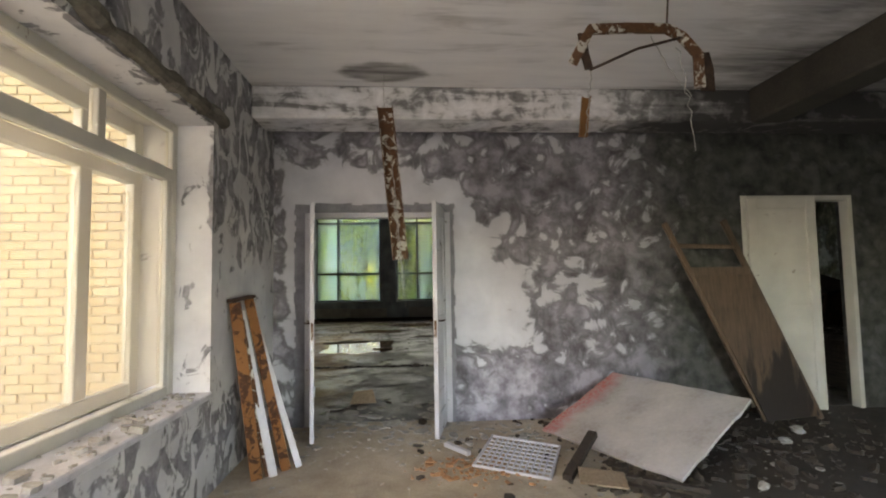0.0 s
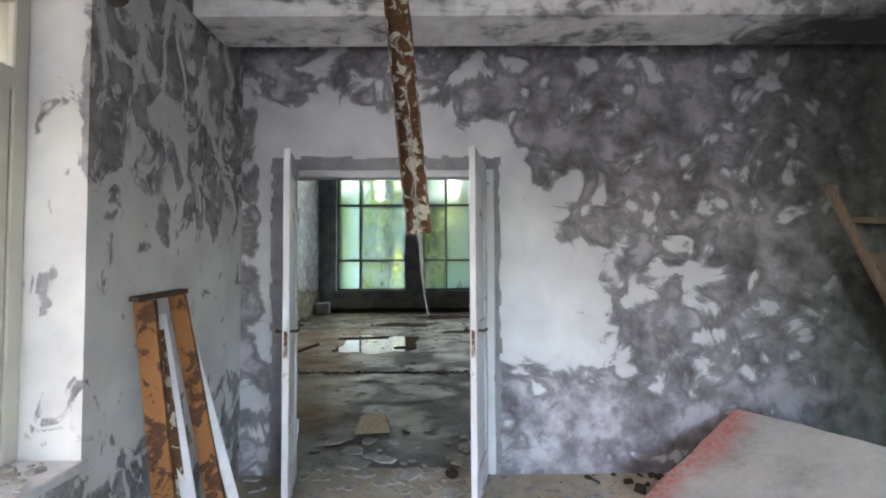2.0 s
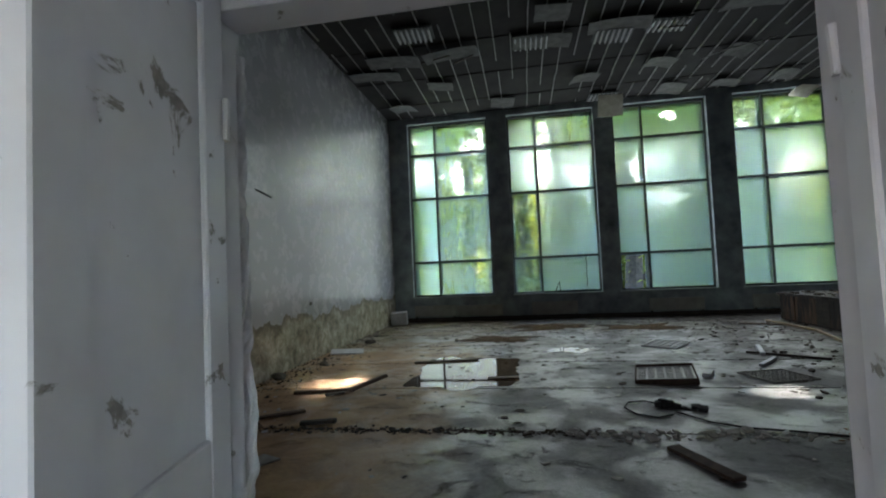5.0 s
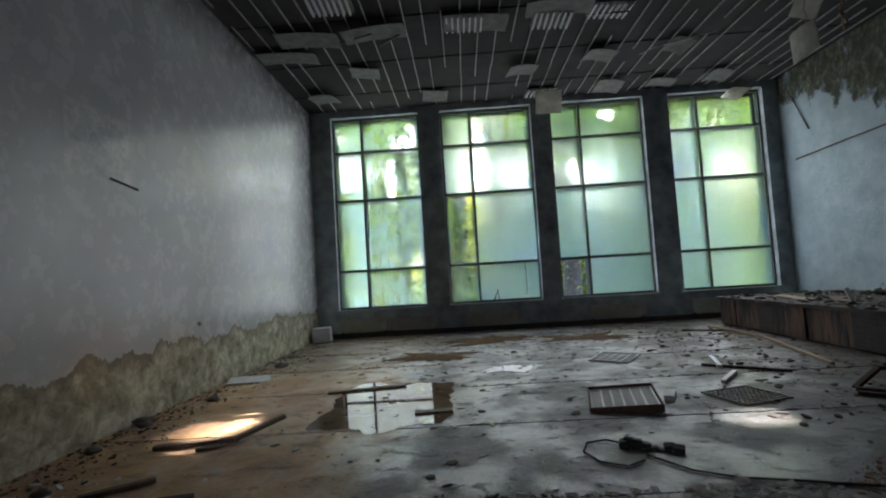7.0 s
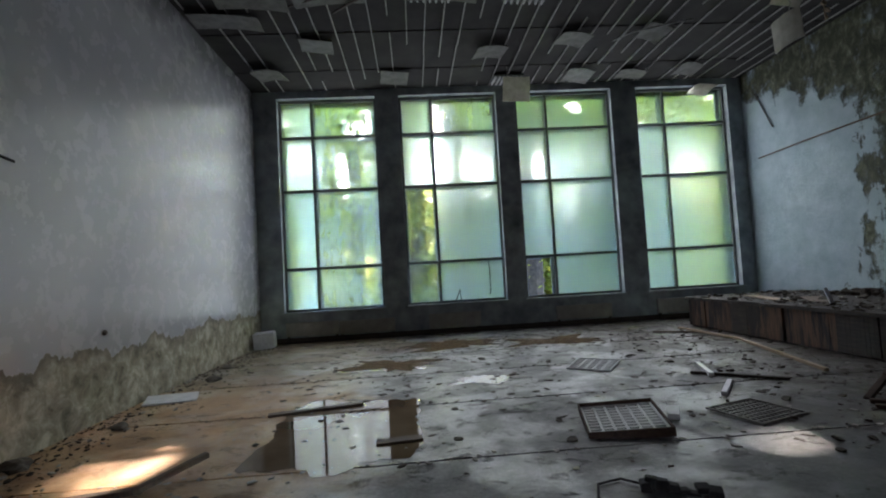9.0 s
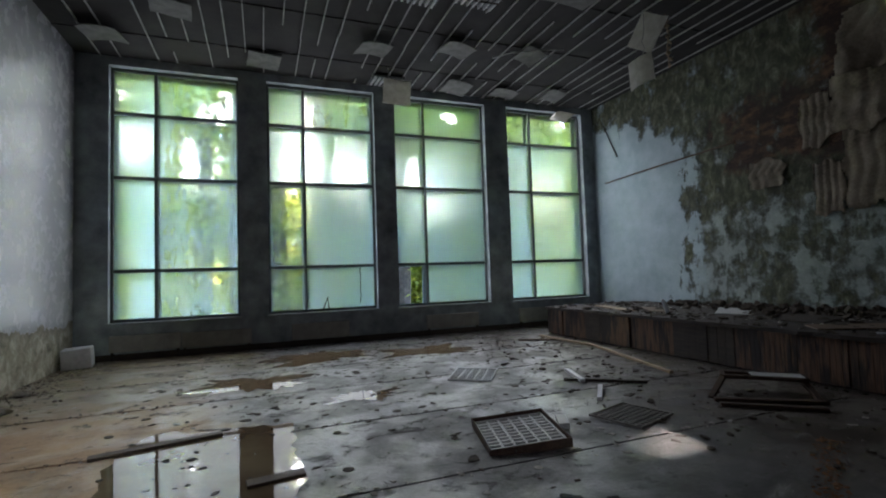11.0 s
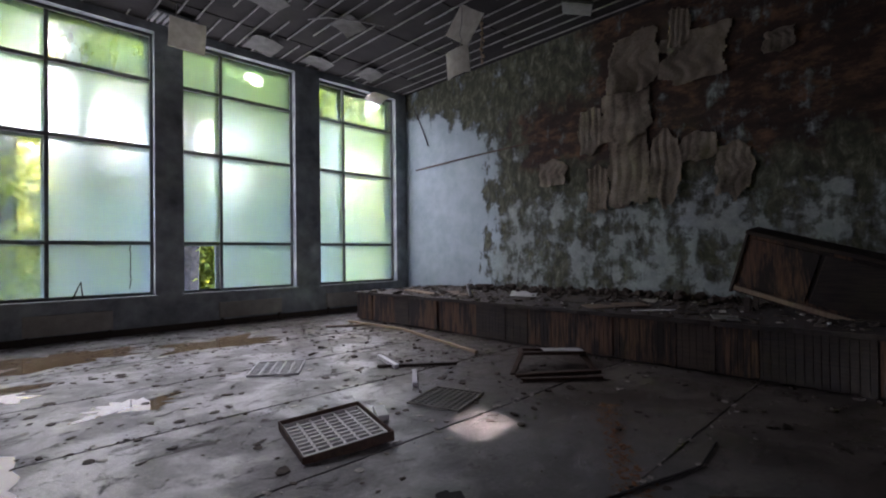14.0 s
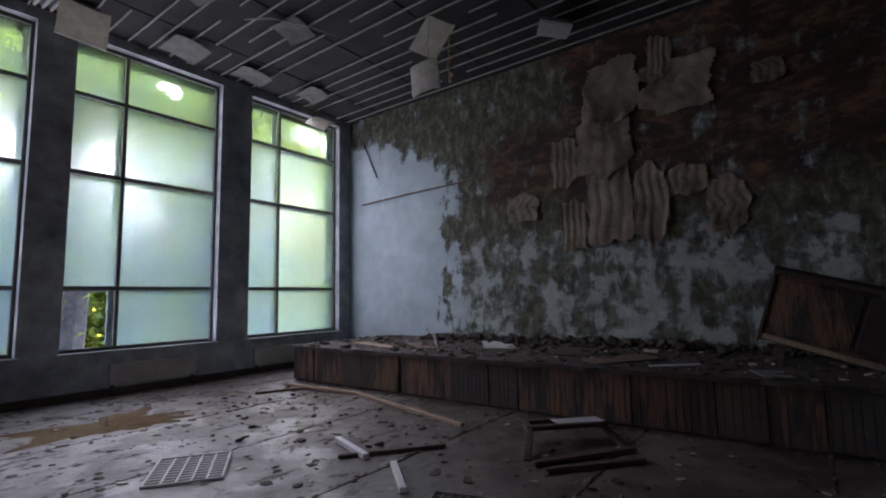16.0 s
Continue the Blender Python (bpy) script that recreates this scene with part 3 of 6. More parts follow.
def wall_x(bm, u0, u1, x0, x1, z0, z1, holes=()):
    for a, b, c, d in wall_holes(u0, u1, z0, z1, holes):
        add_box(bm, x0, x1, a, b, c, d)
    bmesh.ops.remove_doubles(bm, verts=bm.verts, dist=1e-4)


def structure(name, bm, mat, label="", smooth=False):
    return tagged(part(name, bm, mat, None, "", smooth), label, "", "", "structure")


def tube(bm, pts, r, sides=8, close=True):
    """A round bar along the points."""
    pts = [Vector(p) for p in pts]
    rings = []
    for i, p in enumerate(pts):
        d = (pts[min(i + 1, len(pts) - 1)] - pts[max(i - 1, 0)]).normalized()
        u = d.orthogonal().normalized() if abs(d.z) > 0.9 else d.cross(Vector((0, 0, 1))).normalized()
        w = d.cross(u)
        rr = r[i] if isinstance(r, (list, tuple)) else r
        rings.append([bm.verts.new(p + rr * (math.cos(2 * math.pi * k / sides) * u + math.sin(2 * math.pi * k / sides) * w)) for k in range(sides)])
    for a, b in zip(rings, rings[1:]):
        for k in range(sides):
            bm.faces.new((a[k], a[(k + 1) % sides], b[(k + 1) % sides], b[k]))
    if close:
        bm.faces.new(rings[0][::-1])
        bm.faces.new(rings[-1])


# ---- plan ----
HX0, HX1, HY0, HY1, HZ = -3.68, 8.35, 0.2, 12.25, 5.92  # the hall
AX0, AX1, AY0, AZ = -1.06, 6.6, -6.4, 3.23  # the entrance room
DOOR_L, DOOR_R, DOOR_H = -0.74, 0.76, 2.17
D2 = (3.97, 5.26, 2.33)
WIN = [(-3.13, -0.82), (-0.25, 2.1), (2.6, 4.98), (5.62, 7.98)]
SILL, HEAD = 0.71, 5.75
GLASS_Y = 12.45
WA = (-5.9, -1.48, 0.70, 2.6)  # the entrance room's window


def jagged_slab(x0, x1, y0, y1, z0, z1, seed, wob=0.02):
    """A floor slab whose long edges are crumbled."""
    rng = random.Random(seed)
    bm = bmesh.new()
    n = 60
    a, b = [], []
    for i in range(n + 1):
        x = x0 + (x1 - x0) * i / n
        a.append((x, y0 + rng.uniform(0, wob) + (rng.random() < 0.12) * rng.uniform(0, wob * 1.5)))
        b.append((x, y1 - rng.uniform(0, wob) - (rng.random() < 0.12) * rng.uniform(0, wob * 1.5)))
    ring = a + b[::-1]
    top = [bm.verts.new((x, y, z1)) for x, y in ring]
    low = [bm.verts.new((x, y, z0)) for x, y in ring]
    m = len(ring)
    for i in range(n):
        bm.faces.new((top[i], top[i + 1], top[m - 2 - i], top[m - 1 - i]))
    for i in range(m):
        j = (i + 1) % m
        bm.faces.new((top[i], low[i], low[j], top[j]))
    return bm


bm = bmesh.new()
wall_y(bm, HX0 - 0.3, HX1 + 0.3, 0.0, HY0, 0.0, HZ, [(DOOR_L, DOOR_R, 0, DOOR_H), (D2[0], D2[1], 0, D2[2])])
structure("wall_south", bm, M_WALL_A, "pale distempered wall blotched with black mould, shade painted in at its far end")
bm = bmesh.new()
wall_y(bm, HX0 - 0.3, HX1 + 0.3, HY1, HY1 + 0.45, 0.0, HZ, [(a, b, SILL, HEAD) for a, b in WIN])
structure("wall_north", bm, M_GREYWALL, "damp grey plaster piers between tall windows")
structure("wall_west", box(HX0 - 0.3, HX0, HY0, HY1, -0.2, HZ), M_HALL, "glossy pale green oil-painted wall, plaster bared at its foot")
wall_east = structure("wall_east", box(HX1, HX1 + 0.3, HY0, HY1, -0.2, HZ), M_STAGEWALL, "rotting blue-green painted wall with moss and brown damp")
structure("floor_entrance", box(AX0 - 0.5, AX1 + 0.3, AY0 - 0.3, 0.1, -0.2, 0), M_FLOOR_A, "floor under plaster dust and rubble, near black to the right")
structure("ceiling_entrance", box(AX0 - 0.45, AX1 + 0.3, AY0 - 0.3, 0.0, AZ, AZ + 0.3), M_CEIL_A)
structure("roof", box(HX0 - 0.6, HX1 + 0.6, -0.0, HY1 + 0.9, HZ + 0.32, HZ + 0.6), M_CONCRETE)
bm = bmesh.new()
wall_x(bm, AY0, 0.0, AX0 - 0.6, AX0, 0.0, AZ, [WA])
structure("wall_window_side", bm, M_WALL_W, "plaster wall stained with mould round a wide window")
bm = bmesh.new()
wall_x(bm, AY0, 0.0, AX1, AX1 + 0.3, 0, AZ, [])
structure("wall_far_side", bm, M_WALL_W)
bm = bmesh.new()
# unseen opening, added for the fill lamp behind
wall_y(bm, AX0 - 0.6, AX1 + 0.3, AY0 - 0.3, AY0, 0, AZ, [(1.6, 3.2, 0, 2.3)])
structure("wall_behind", bm, M_WALL_W)
# added out of view: keeps sky light off the brick face
structure("wall_court", box(-6.4, -6.1, -14.0, 0.2, -0.6, 9.0), M_MORTAR, "unseen plain wall added across the court to keep sky off the brick")
# unseen block added above the entrance room
structure("wall_entrance_upper", box(AX0 - 0.6, AX1 + 0.3, AY0 - 0.3, 0.0, AZ + 0.3, 7.0), M_MORTAR)
structure("ground", box(-400, 400, -400, 400, -0.6, -0.5), M_GROUND, "undergrowth")

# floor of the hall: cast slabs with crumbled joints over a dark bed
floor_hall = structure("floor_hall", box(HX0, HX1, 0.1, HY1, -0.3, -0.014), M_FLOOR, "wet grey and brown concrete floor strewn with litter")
JOINTS = [0.1, 3.26, 4.78, 6.35, 7.95, 9.55, 11.1, HY1]
for i, (a, b) in enumerate(zip(JOINTS, JOINTS[1:])):
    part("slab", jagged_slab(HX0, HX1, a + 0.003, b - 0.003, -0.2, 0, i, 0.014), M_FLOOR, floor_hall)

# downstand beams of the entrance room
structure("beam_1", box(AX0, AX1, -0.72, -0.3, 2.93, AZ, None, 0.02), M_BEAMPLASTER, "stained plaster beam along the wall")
structure("beam_2", box(3.58, 3.9, AY0, -0.72, 2.9, AZ, None, 0.02), M_BEAM, "black ceiling beam, its shade painted in, with bare plaster patches")


# ---- entrance room ----
def bent_sheet(pts, width, thick, up):
    """A flat strip of given width along a line of points."""
    bm = bmesh.new()
    up = Vector(up).normalized()
    rows = []
    for i, p in enumerate(pts):
        p = Vector(p)
        d = (Vector(pts[min(i + 1, len(pts) - 1)]) - Vector(pts[max(i - 1, 0)])).normalized()
        s = d.cross(up).normalized() * width / 2
        n = s.cross(d).normalized() * thick / 2
        rows.append([bm.verts.new(p + q) for q in (-s - n, s - n, s + n, -s + n)])
    for a, b in zip(rows, rows[1:]):
        for k in range(4):
            bm.faces.new((a[k], a[(k + 1) % 4], b[(k + 1) % 4], b[k]))
    bm.faces.new(rows[0][::-1])
    bm.faces.new(rows[-1])
    return bm


def basis(a, b, side):
    """Axes for a bar from a to b: x to the side, z along it."""
    a, b = Vector(a), Vector(b)
    z = (b - a).normalized()
    x = (Vector(side) - z * Vector(side).dot(z)).normalized()
    m = Matrix((x, z.cross(x), z)).transposed().to_4x4()
    m.translation = a
    return m, (b - a).length


def channel(a, b, side, w, d, t=0.004, rag=0.0, seed=0):
    """An open sheet-metal trough from a to b, with ragged rims."""
    rng = random.Random(seed)
    m, length = basis(a, b, side)
    bm = bmesh.new()
    prof = [(-w / 2, d), (-w / 2, 0), (w / 2, 0), (w / 2, d)]
    inner = [(-w / 2 + t, d), (-w / 2 + t, t), (w / 2 - t, t), (w / 2 - t, d)]
    rings = []
    n = 26
    for i in range(n + 1):
        z = length * i / n
        j = [rng.uniform(-rag, rag) for _ in range(2)]
        out = [(x, y + (j[0] if k == 0 else j[1] if k == 3 else 0)) for k, (x, y) in enumerate(prof)]
        inn = [(x, y + (j[0] if k == 0 else j[1] if k == 3 else 0)) for k, (x, y) in enumerate(inner)]
        zz = z + (rng.uniform(-rag, rag) if i in (0, n) else 0)
        rings.append([bm.verts.new(m @ Vector((x, y, zz))) for x, y in out + inn[::-1]])
    for p, q in zip(rings, rings[1:]):
        for k in range(8):
            bm.faces.new((p[k], p[(k + 1) % 8], q[(k + 1) % 8], q[k]))
    bm.faces.new(rings[0][::-1])
    bm.faces.new(rings[-1])
    return bm


def slack(a, b, sag, n=14, wob=0.0, seed=0):
    rng = random.Random(seed)
    a, b = Vector(a), Vector(b)
    return [a.lerp(b, i / n) + Vector((rng.uniform(-wob, wob), rng.uniform(-wob, wob), -sag * 4 * (i / n) * (1 - i / n))) for i in range(n + 1)]


def door_leaf(name, hinge, angle, width, height, z0, mat, label, lock=True, side=1):
    """A painted leaf that turns about its hinge; local x runs from the hinge to the free edge."""
    ob = root(name, hinge, label, "door", "", "structure", angle)
    st, th = 0.1, 0.04
    y0, y1 = -th / 2, th / 2
    for a, b, c, d, nm in ((0, st, z0, height, "stile"), (width - st, width, z0, height, "stile"), (st, width - st, z0, z0 + 0.2, "rail"), (st, width - st, 1.0, 1.12, "rail"), (st, width - st, height - 0.12, height, "rail")):
        part(nm, box(a, b, y0, y1, c, d, None, 0.004), mat, ob)
    for c, d in ((z0 + 0.2, 1.0), (1.12, height - 0.12)):
        part("panel", box(st, width - st, -0.008, 0.008, c, d), mat, ob)
    for z in (0.35, height - 0.35):
        bm = bmesh.new()
        tube(bm, [(0, 0.022 * side, z - 0.05), (0, 0.026 * side, z + 0.05)], 0.01)
        part("hinge", bm, mat, ob)
    if lock:
        part("lock_plate", box(width - 0.001, width + 0.003, -0.011, 0.011, 0.93, 1.09), M_RUST, ob, "rusted lock plate")
        bm = bmesh.new()
        tube(bm, [(width - 0.06, -0.06, 1.08), (width - 0.06, 0.06, 1.08)], 0.008)
        tube(bm, [(width - 0.06, 0.06, 1.08), (width - 0.15, 0.065, 1.08)], 0.008)
        tube(bm, [(width - 0.06, -0.06, 1.08), (width - 0.15, -0.065, 1.08)], 0.008)
        part("handle", bm, M_RUSTDARK, ob, "dull metal lever handle")
    return ob


door_leaf("door_1", (DOOR_L + 0.075, -0.022, 0), -78, 0.56, 2.19, 0.02, M_WHITEPAINT, "white painted door leaf standing open, paint flaking", True)
door_leaf("door_2", (DOOR_R - 0.075, -0.022, 0), -102, 0.56, 2.2, 0.02, M_WHITEPAINT, "white painted door leaf with rusted lock, standing open", True, -1)


def door_frame(name, a, b, h, mat, label):
    ob = root(name, (0, 0, 0), label, "door frame", "", "structure")
    for x0, x1 in ((a, a + 0.055), (b - 0.055, b)):
        part("jamb", box(x0, x1, -0.012, 0.1, 0, h, None, 0.004), mat, ob)
    part("head", box(a + 0.055, b - 0.055, -0.012, 0.1, h - 0.055, h, None, 0.004), mat, ob)
    return ob


door_frame("door_frame_1", DOOR_L, DOOR_R, DOOR_H, M_WHITEPAINT, "flaking white door frame with broken plaster behind it")
door_frame("door_frame_2", D2[0], D2[1], D2[2], M_CREAMPAINT, "grimy pale door frame")
rng = random.Random(15)
casing = root("door_casing", (0, 0, 0), "rough grey plaster band round the doorway", "door casing", "", "structure")
for nm, x0, x1, z0, z1, up in (("band", DOOR_L - 0.1, DOOR_L - 0.002, 0.0, DOOR_H + 0.09, True), ("band", DOOR_R + 0.002, DOOR_R + 0.04, 0.0, DOOR_H + 0.09, True), ("band", DOOR_L - 0.002, DOOR_R + 0.002, DOOR_H + 0.002, DOOR_H + 0.09, False)):
    bm = bmesh.new()
    n = 40 if up else 28
    for i in range(n):
        a, b = i / n, (i + 1) / n
        t = 0.007 + rng.uniform(0, 0.006)
        if up:
            e = rng.uniform(-0.012, 0.012)
            xa, xb = (x0 + e, x1) if x0 < 0 else (x0, x1 + e)
            add_box(bm, xa, xb, -t, 0.0, z0 + (z1 - z0) * a, z0 + (z1 - z0) * b)
        else:
            add_box(bm, x0 + (x1 - x0) * a, x0 + (x1 - x0) * b, -t, 0.0, z0, z1 + rng.uniform(-0.015, 0.015))
    part(nm, bm, M_GREYTRIM, casing)
# broken plaster left along the reveal of the first doorway
bm = bmesh.new()
rows = []
for i in range(131):
    z = 0.004 + i * (DOOR_H - 0.07) / 130
    row = []
    for k in range(12):
        y = 0.104 + k * 0.0092
        d = 0.016 + 0.02 * noise.noise((y * 16, z * 7, 1.0)) + 0.012 * noise.noise((y * 40, z * 22, 4.0))
        lip = 0.012 * noise.noise((z * 9, 2.0, 0)) if k == 11 else 0.0
        row.append(bm.verts.new((DOOR_L + max(0.003, d), y + lip, z)))
    rows.append([bm.verts.new((DOOR_L, 0.102, z))] + row + [bm.verts.new((DOOR_L, row[-1].co.y + 0.002, z))])
for a, b in zip(rows, rows[1:]):
    for k in range(13):
        bm.faces.new((a[k], a[k + 1], b[k + 1], b[k]))
tagged(part("reveal_plaster", bm, M_WHITEPLASTER), "lumpy broken white plaster on the door reveal", "", "", "structure")
door_leaf("door_3", (D2[0] + 0.06, -0.01, 0), -6, 0.72, 2.3, 0.02, M_CREAMPAINT, "pale painted door leaf hanging askew", False)


def sash(name, x, y0, y1, z0, z1, bar, depth, mats, panes, uprights=(), rails=(), label=""):
    """A window frame in the plane x, with its bars and its glass."""
    ob = root(name, (0, 0, 0), label, "window", "", "structure")
    part("window_frame", box(x - depth / 2, x + depth / 2, y0, y0 + bar, z0, z1, None, 0.006), mats, ob)
    part("window_frame", box(x - depth / 2, x + depth / 2, y1 - bar, y1, z0, z1, None, 0.006), mats, ob)
    part("window_frame", box(x - depth / 2, x + depth / 2, y0 + bar, y1 - bar, z0, z0 + bar, None, 0.006), mats, ob)
    part("window_frame", box(x - depth / 2, x + depth / 2, y0 + bar, y1 - bar, z1 - bar, z1, None, 0.006), mats, ob)
    for y, a, b, w in uprights:
        part("mullion", box(x - depth / 2 + 0.003, x + depth / 2 - 0.003, y - w / 2, y + w / 2, a, b, None, 0.006), mats, ob)
    for z, a, b, w in rails:
        part("transom", box(x - depth / 2 - 0.006, x + depth / 2 + 0.006, a, b, z - w / 2, z + w / 2, None, 0.006), mats, ob)
    for a, b, c, d in panes:
        p = part("pane", box(x - 0.002, x + 0.002, a, b, c, d), M_DUSTGLASS, ob)
        p.visible_shadow = False
    return ob


sash("window_entrance_inner", -1.34, WA[0], WA[1], WA[2], WA[3], 0.07, 0.06, M_CREAMPAINT, [(-2.27, -1.55, 2.27, 2.53), (-3.9, -2.33, 2.27, 2.53), (-3.9, -1.6, 0.8, 2.17)], [(-2.3, 2.26, 2.53, 0.07), (-1.58, 0.77, 2.18, 0.05), (-3.95, 0.77, 2.53, 0.09)], [(2.22, WA[0] + 0.07, WA[1] - 0.07, 0.09)], "cream painted double window, paint yellowed and flaking")
sash("window_entrance_outer", -1.58, WA[0], WA[1], WA[2], WA[3], 0.1, 0.06, M_CREAMPAINT, [(-2.0, -1.58, 0.8, 2.1), (-3.9, -2.1, 0.8, 2.1)], [(-2.05, 0.8, 2.5, 0.11), (-3.95, 0.8, 2.5, 0.1)], [(2.2, WA[0] + 0.1, WA[1] - 0.1, 0.09)], "outer frame of the double window, grey with dirt")
structure("window_sill", box(-1.36, -1.04, WA[0], WA[1] + 0.02, 0.66, 0.702, None, 0.008), M_WHITEPLASTER, "chipped plaster window sill")

# lintel of plaster that has come away over the window
bm = bmesh.new()
line = [(AX0 + 0.015 + 0.03 * noise.noise((k * 0.31, 1, 0)), -1.35 - k * 0.06, 2.665 + 0.03 * noise.noise((k * 0.17, 5, 0))) for k in range(80)]
tube(bm, line, [0.05 + 0.03 * noise.noise((k * 0.43, 9, 0)) for k in range(80)], 9)
structure("window_lintel", bm, M_DARKSTONE, "ragged plaster edge over the window")

# hanging, rusted lamp trough
lamp = root("hanging_lamp", (0.2, -0.95, 1.65), "rusted strip-lamp housing hanging upright from a wire", "lamp")
o = Vector((0.2, -0.95, 1.65))
housing = part("housing", channel(Vector((0.14, -0.97, 2.93)) - o, Vector((0.26, -0.93, 1.63)) - o, (1, 0.2, 0), 0.125, 0.06, 0.004, 0.012, 3), M_RUST, lamp, "rusted trough with flakes of white enamel")
bm = bmesh.new()
tube(bm, [Vector(p) - o for p in slack((0.14, -0.96, 2.9), (0.13, -0.96, AZ), -0.0, 6, 0.004, 1)], 0.003, 5)
part("hook_wire", bm, M_WIRE, lamp)
for k, (dx, zb) in enumerate(((0.0, 1.33), (0.02, 1.22), (-0.01, 1.5))):
    bm = bmesh.new()
    tube(bm, [Vector(p) - o for p in slack((0.2 + dx * 0.5, -1.0, 2.45 - k * 0.1), (0.29 + dx, -0.97, zb), 0.0, 18, 0.012, k)], 0.0025, 5)
    part("wire", bm, M_WIRE, lamp)

# bent lamp frame under the ceiling
o = Vector((1.8, -2.25, AZ - 0.1))
frame_lamp = root("ceiling_lamp", o, "rusted bent lamp frame hanging from the ceiling with loose wires", "lamp")
path = [(1.32, -2.3, 2.72), (1.40, -2.27, 2.86), (1.45, -2.25, 2.95), (1.7, -2.2, 2.99), (1.98, -2.15, 3.02), (2.08, -2.15, 2.97), (2.16, -2.18, 2.84), (2.15, -2.2, 2.62)]
part("channel", bent_sheet([Vector(p) - o for p in path], 0.058, 0.03, (0.2, 1, 0.1)), M_RUST, frame_lamp)
part("tab", bent_sheet([Vector(p) - o for p in ((1.40, -2.24, 2.93), (1.41, -2.25, 2.8), (1.43, -2.26, 2.7))], 0.05, 0.012, (0, 1, 0)), M_RUSTDARK, frame_lamp)
part("tab", bent_sheet([Vector(p) - o for p in ((2.2, -2.16, 2.86), (2.21, -2.18, 2.75), (2.2, -2.2, 2.6))], 0.09, 0.01, (0, 1, 0)), M_RUSTDARK, frame_lamp)
bm = bmesh.new()
tube(bm, [Vector(p) - o for p in ((1.44, -2.25, 2.7), (1.75, -2.22, 2.85), (2.1, -2.15, 2.97))], 0.009, 6)
part("rod", bm, M_RUSTDARK, frame_lamp)
bm = bmesh.new()
tube(bm, [Vector(p) - o for p in ((1.98, -2.15, 3.0), (2.0, -2.15, AZ))], 0.006, 5)
part("hanger", bm, M_RUSTDARK, frame_lamp)
for k, (a, b, sag) in enumerate((((1.47, -2.2, 2.75), (1.49, -2.0, 2.35), -0.01), ((2.05, -2.15, 2.9), (2.17, -2.1, 2.25), -0.05), ((1.9, -2.1, 3.0), (2.15, -2.12, 2.6), 0.04))):
    bm = bmesh.new()
    tube(bm, [Vector(p) - o for p in slack(a, b, sag, 16, 0.012, k)], 0.003, 5)
    part("wire", bm, M_WIRE, frame_lamp)
part("lamp_end", channel(Vector((1.5, -2.0, 2.62)) - o, Vector((1.47, -2.0, 2.36)) - o, (1, 0, 0), 0.05, 0.03, 0.003, 0.01, 8), M_ORANGE, frame_lamp, "rusted lamp end on a wire")

# troughs and strips leaning in the corner
for k, (a, b, w, mt, lb) in enumerate((
    ((-0.80, -1.27, 0.0), (-1.0, -1.2, 1.31), 0.085, M_ORANGERUST, "orange-rusted lamp trough leaning in the corner"),
    ((-0.63, -1.1, 0.0), (-0.97, -0.99, 1.34), 0.075, M_ORANGERUST, "orange-rusted lamp trough leaning in the corner"),
)):
    t = root("lamp_trough", (0, 0, 0), lb, "metal trough", "scrap leaning in the corner")
    part("trough", channel(a, b, (1, 0.3, 0), w, 0.05, 0.004, 0.006, 20 + k), mt, t)
    m, length = basis(a, b, (1, 0.3, 0))
    part("end_cap", box(-w / 2, w / 2, 0, 0.05, length - 0.004, length + 0.003, m), M_RUSTDARK, t, "dark rusted end plate")
m, length = basis((-1.02, -1.24, 1.325), (-0.95, -0.95, 1.35), (0, 0, 1))
part("cross_strap", box(-0.012, 0.012, -0.03, 0.03, 0, length, m, 0.003), M_RUSTDARK, t, "dark rusted strap across the troughs")
part("ballast_rail", channel((-0.74, -1.2, 0.0), (-0.98, -1.13, 1.18), (1, 0.3, 0), 0.05, 0.03, 0.004, 0.014, 31), M_RUST, t)
for k, (a, b, w) in enumerate((((-0.70, -1.2, 0), (-0.99, -1.09, 1.24), 0.06), ((-0.55, -1.03, 0), (-0.92, -0.95, 1.12), 0.05))):
    m, length = basis(a, b, (1, 0.4, 0))
    t = part("metal_strip", box(-w / 2, w / 2, -0.006, 0.006, 0, length, m, 0.002), M_STRIP)
    tagged(t, "white enamelled metal strip leaning in the corner", "metal strip", "scrap leaning in the corner")

# tilted board on the rubble
o = Vector((1.55, -0.54, 0.0))
bl, br, tl = Vector((1.55, -0.54, 0.06)), Vector((2.2, -1.7, 0.05)), Vector((2.44, -0.06, 0.46))
ex, ey = (br - bl), (tl - bl)
ez = ex.cross(ey).normalized()
bm = bmesh.new()
rng = random.Random(9)
n = 10
ring = [(i / n, 0) for i in range(n)] + [(1, i / n) for i in range(n)] + [(1 - i / n, 1) for i in range(n)] + [(0, 1 - i / n) for i in range(n)]
ring = [(u + rng.uniform(-0.006, 0.006), v + rng.uniform(-0.006, 0.006)) for u, v in ring]
up = [bm.verts.new(bl + ex * u + ey * v + ez * 0.012) for u, v in ring]
dn = [bm.verts.new(bl + ex * u + ey * v - ez * 0.012) for u, v in ring]
bm.faces.new(up)
bm.faces.new(dn[::-1])
for i in range(len(ring)):
    j = (i + 1) % len(ring)
    bm.faces.new((up[i], dn[i], dn[j], up[j]))
tagged(part("fallen_board", bm, M_PINKBOARD), "stained white board with red dust, tilted on rubble against the wall", "board")

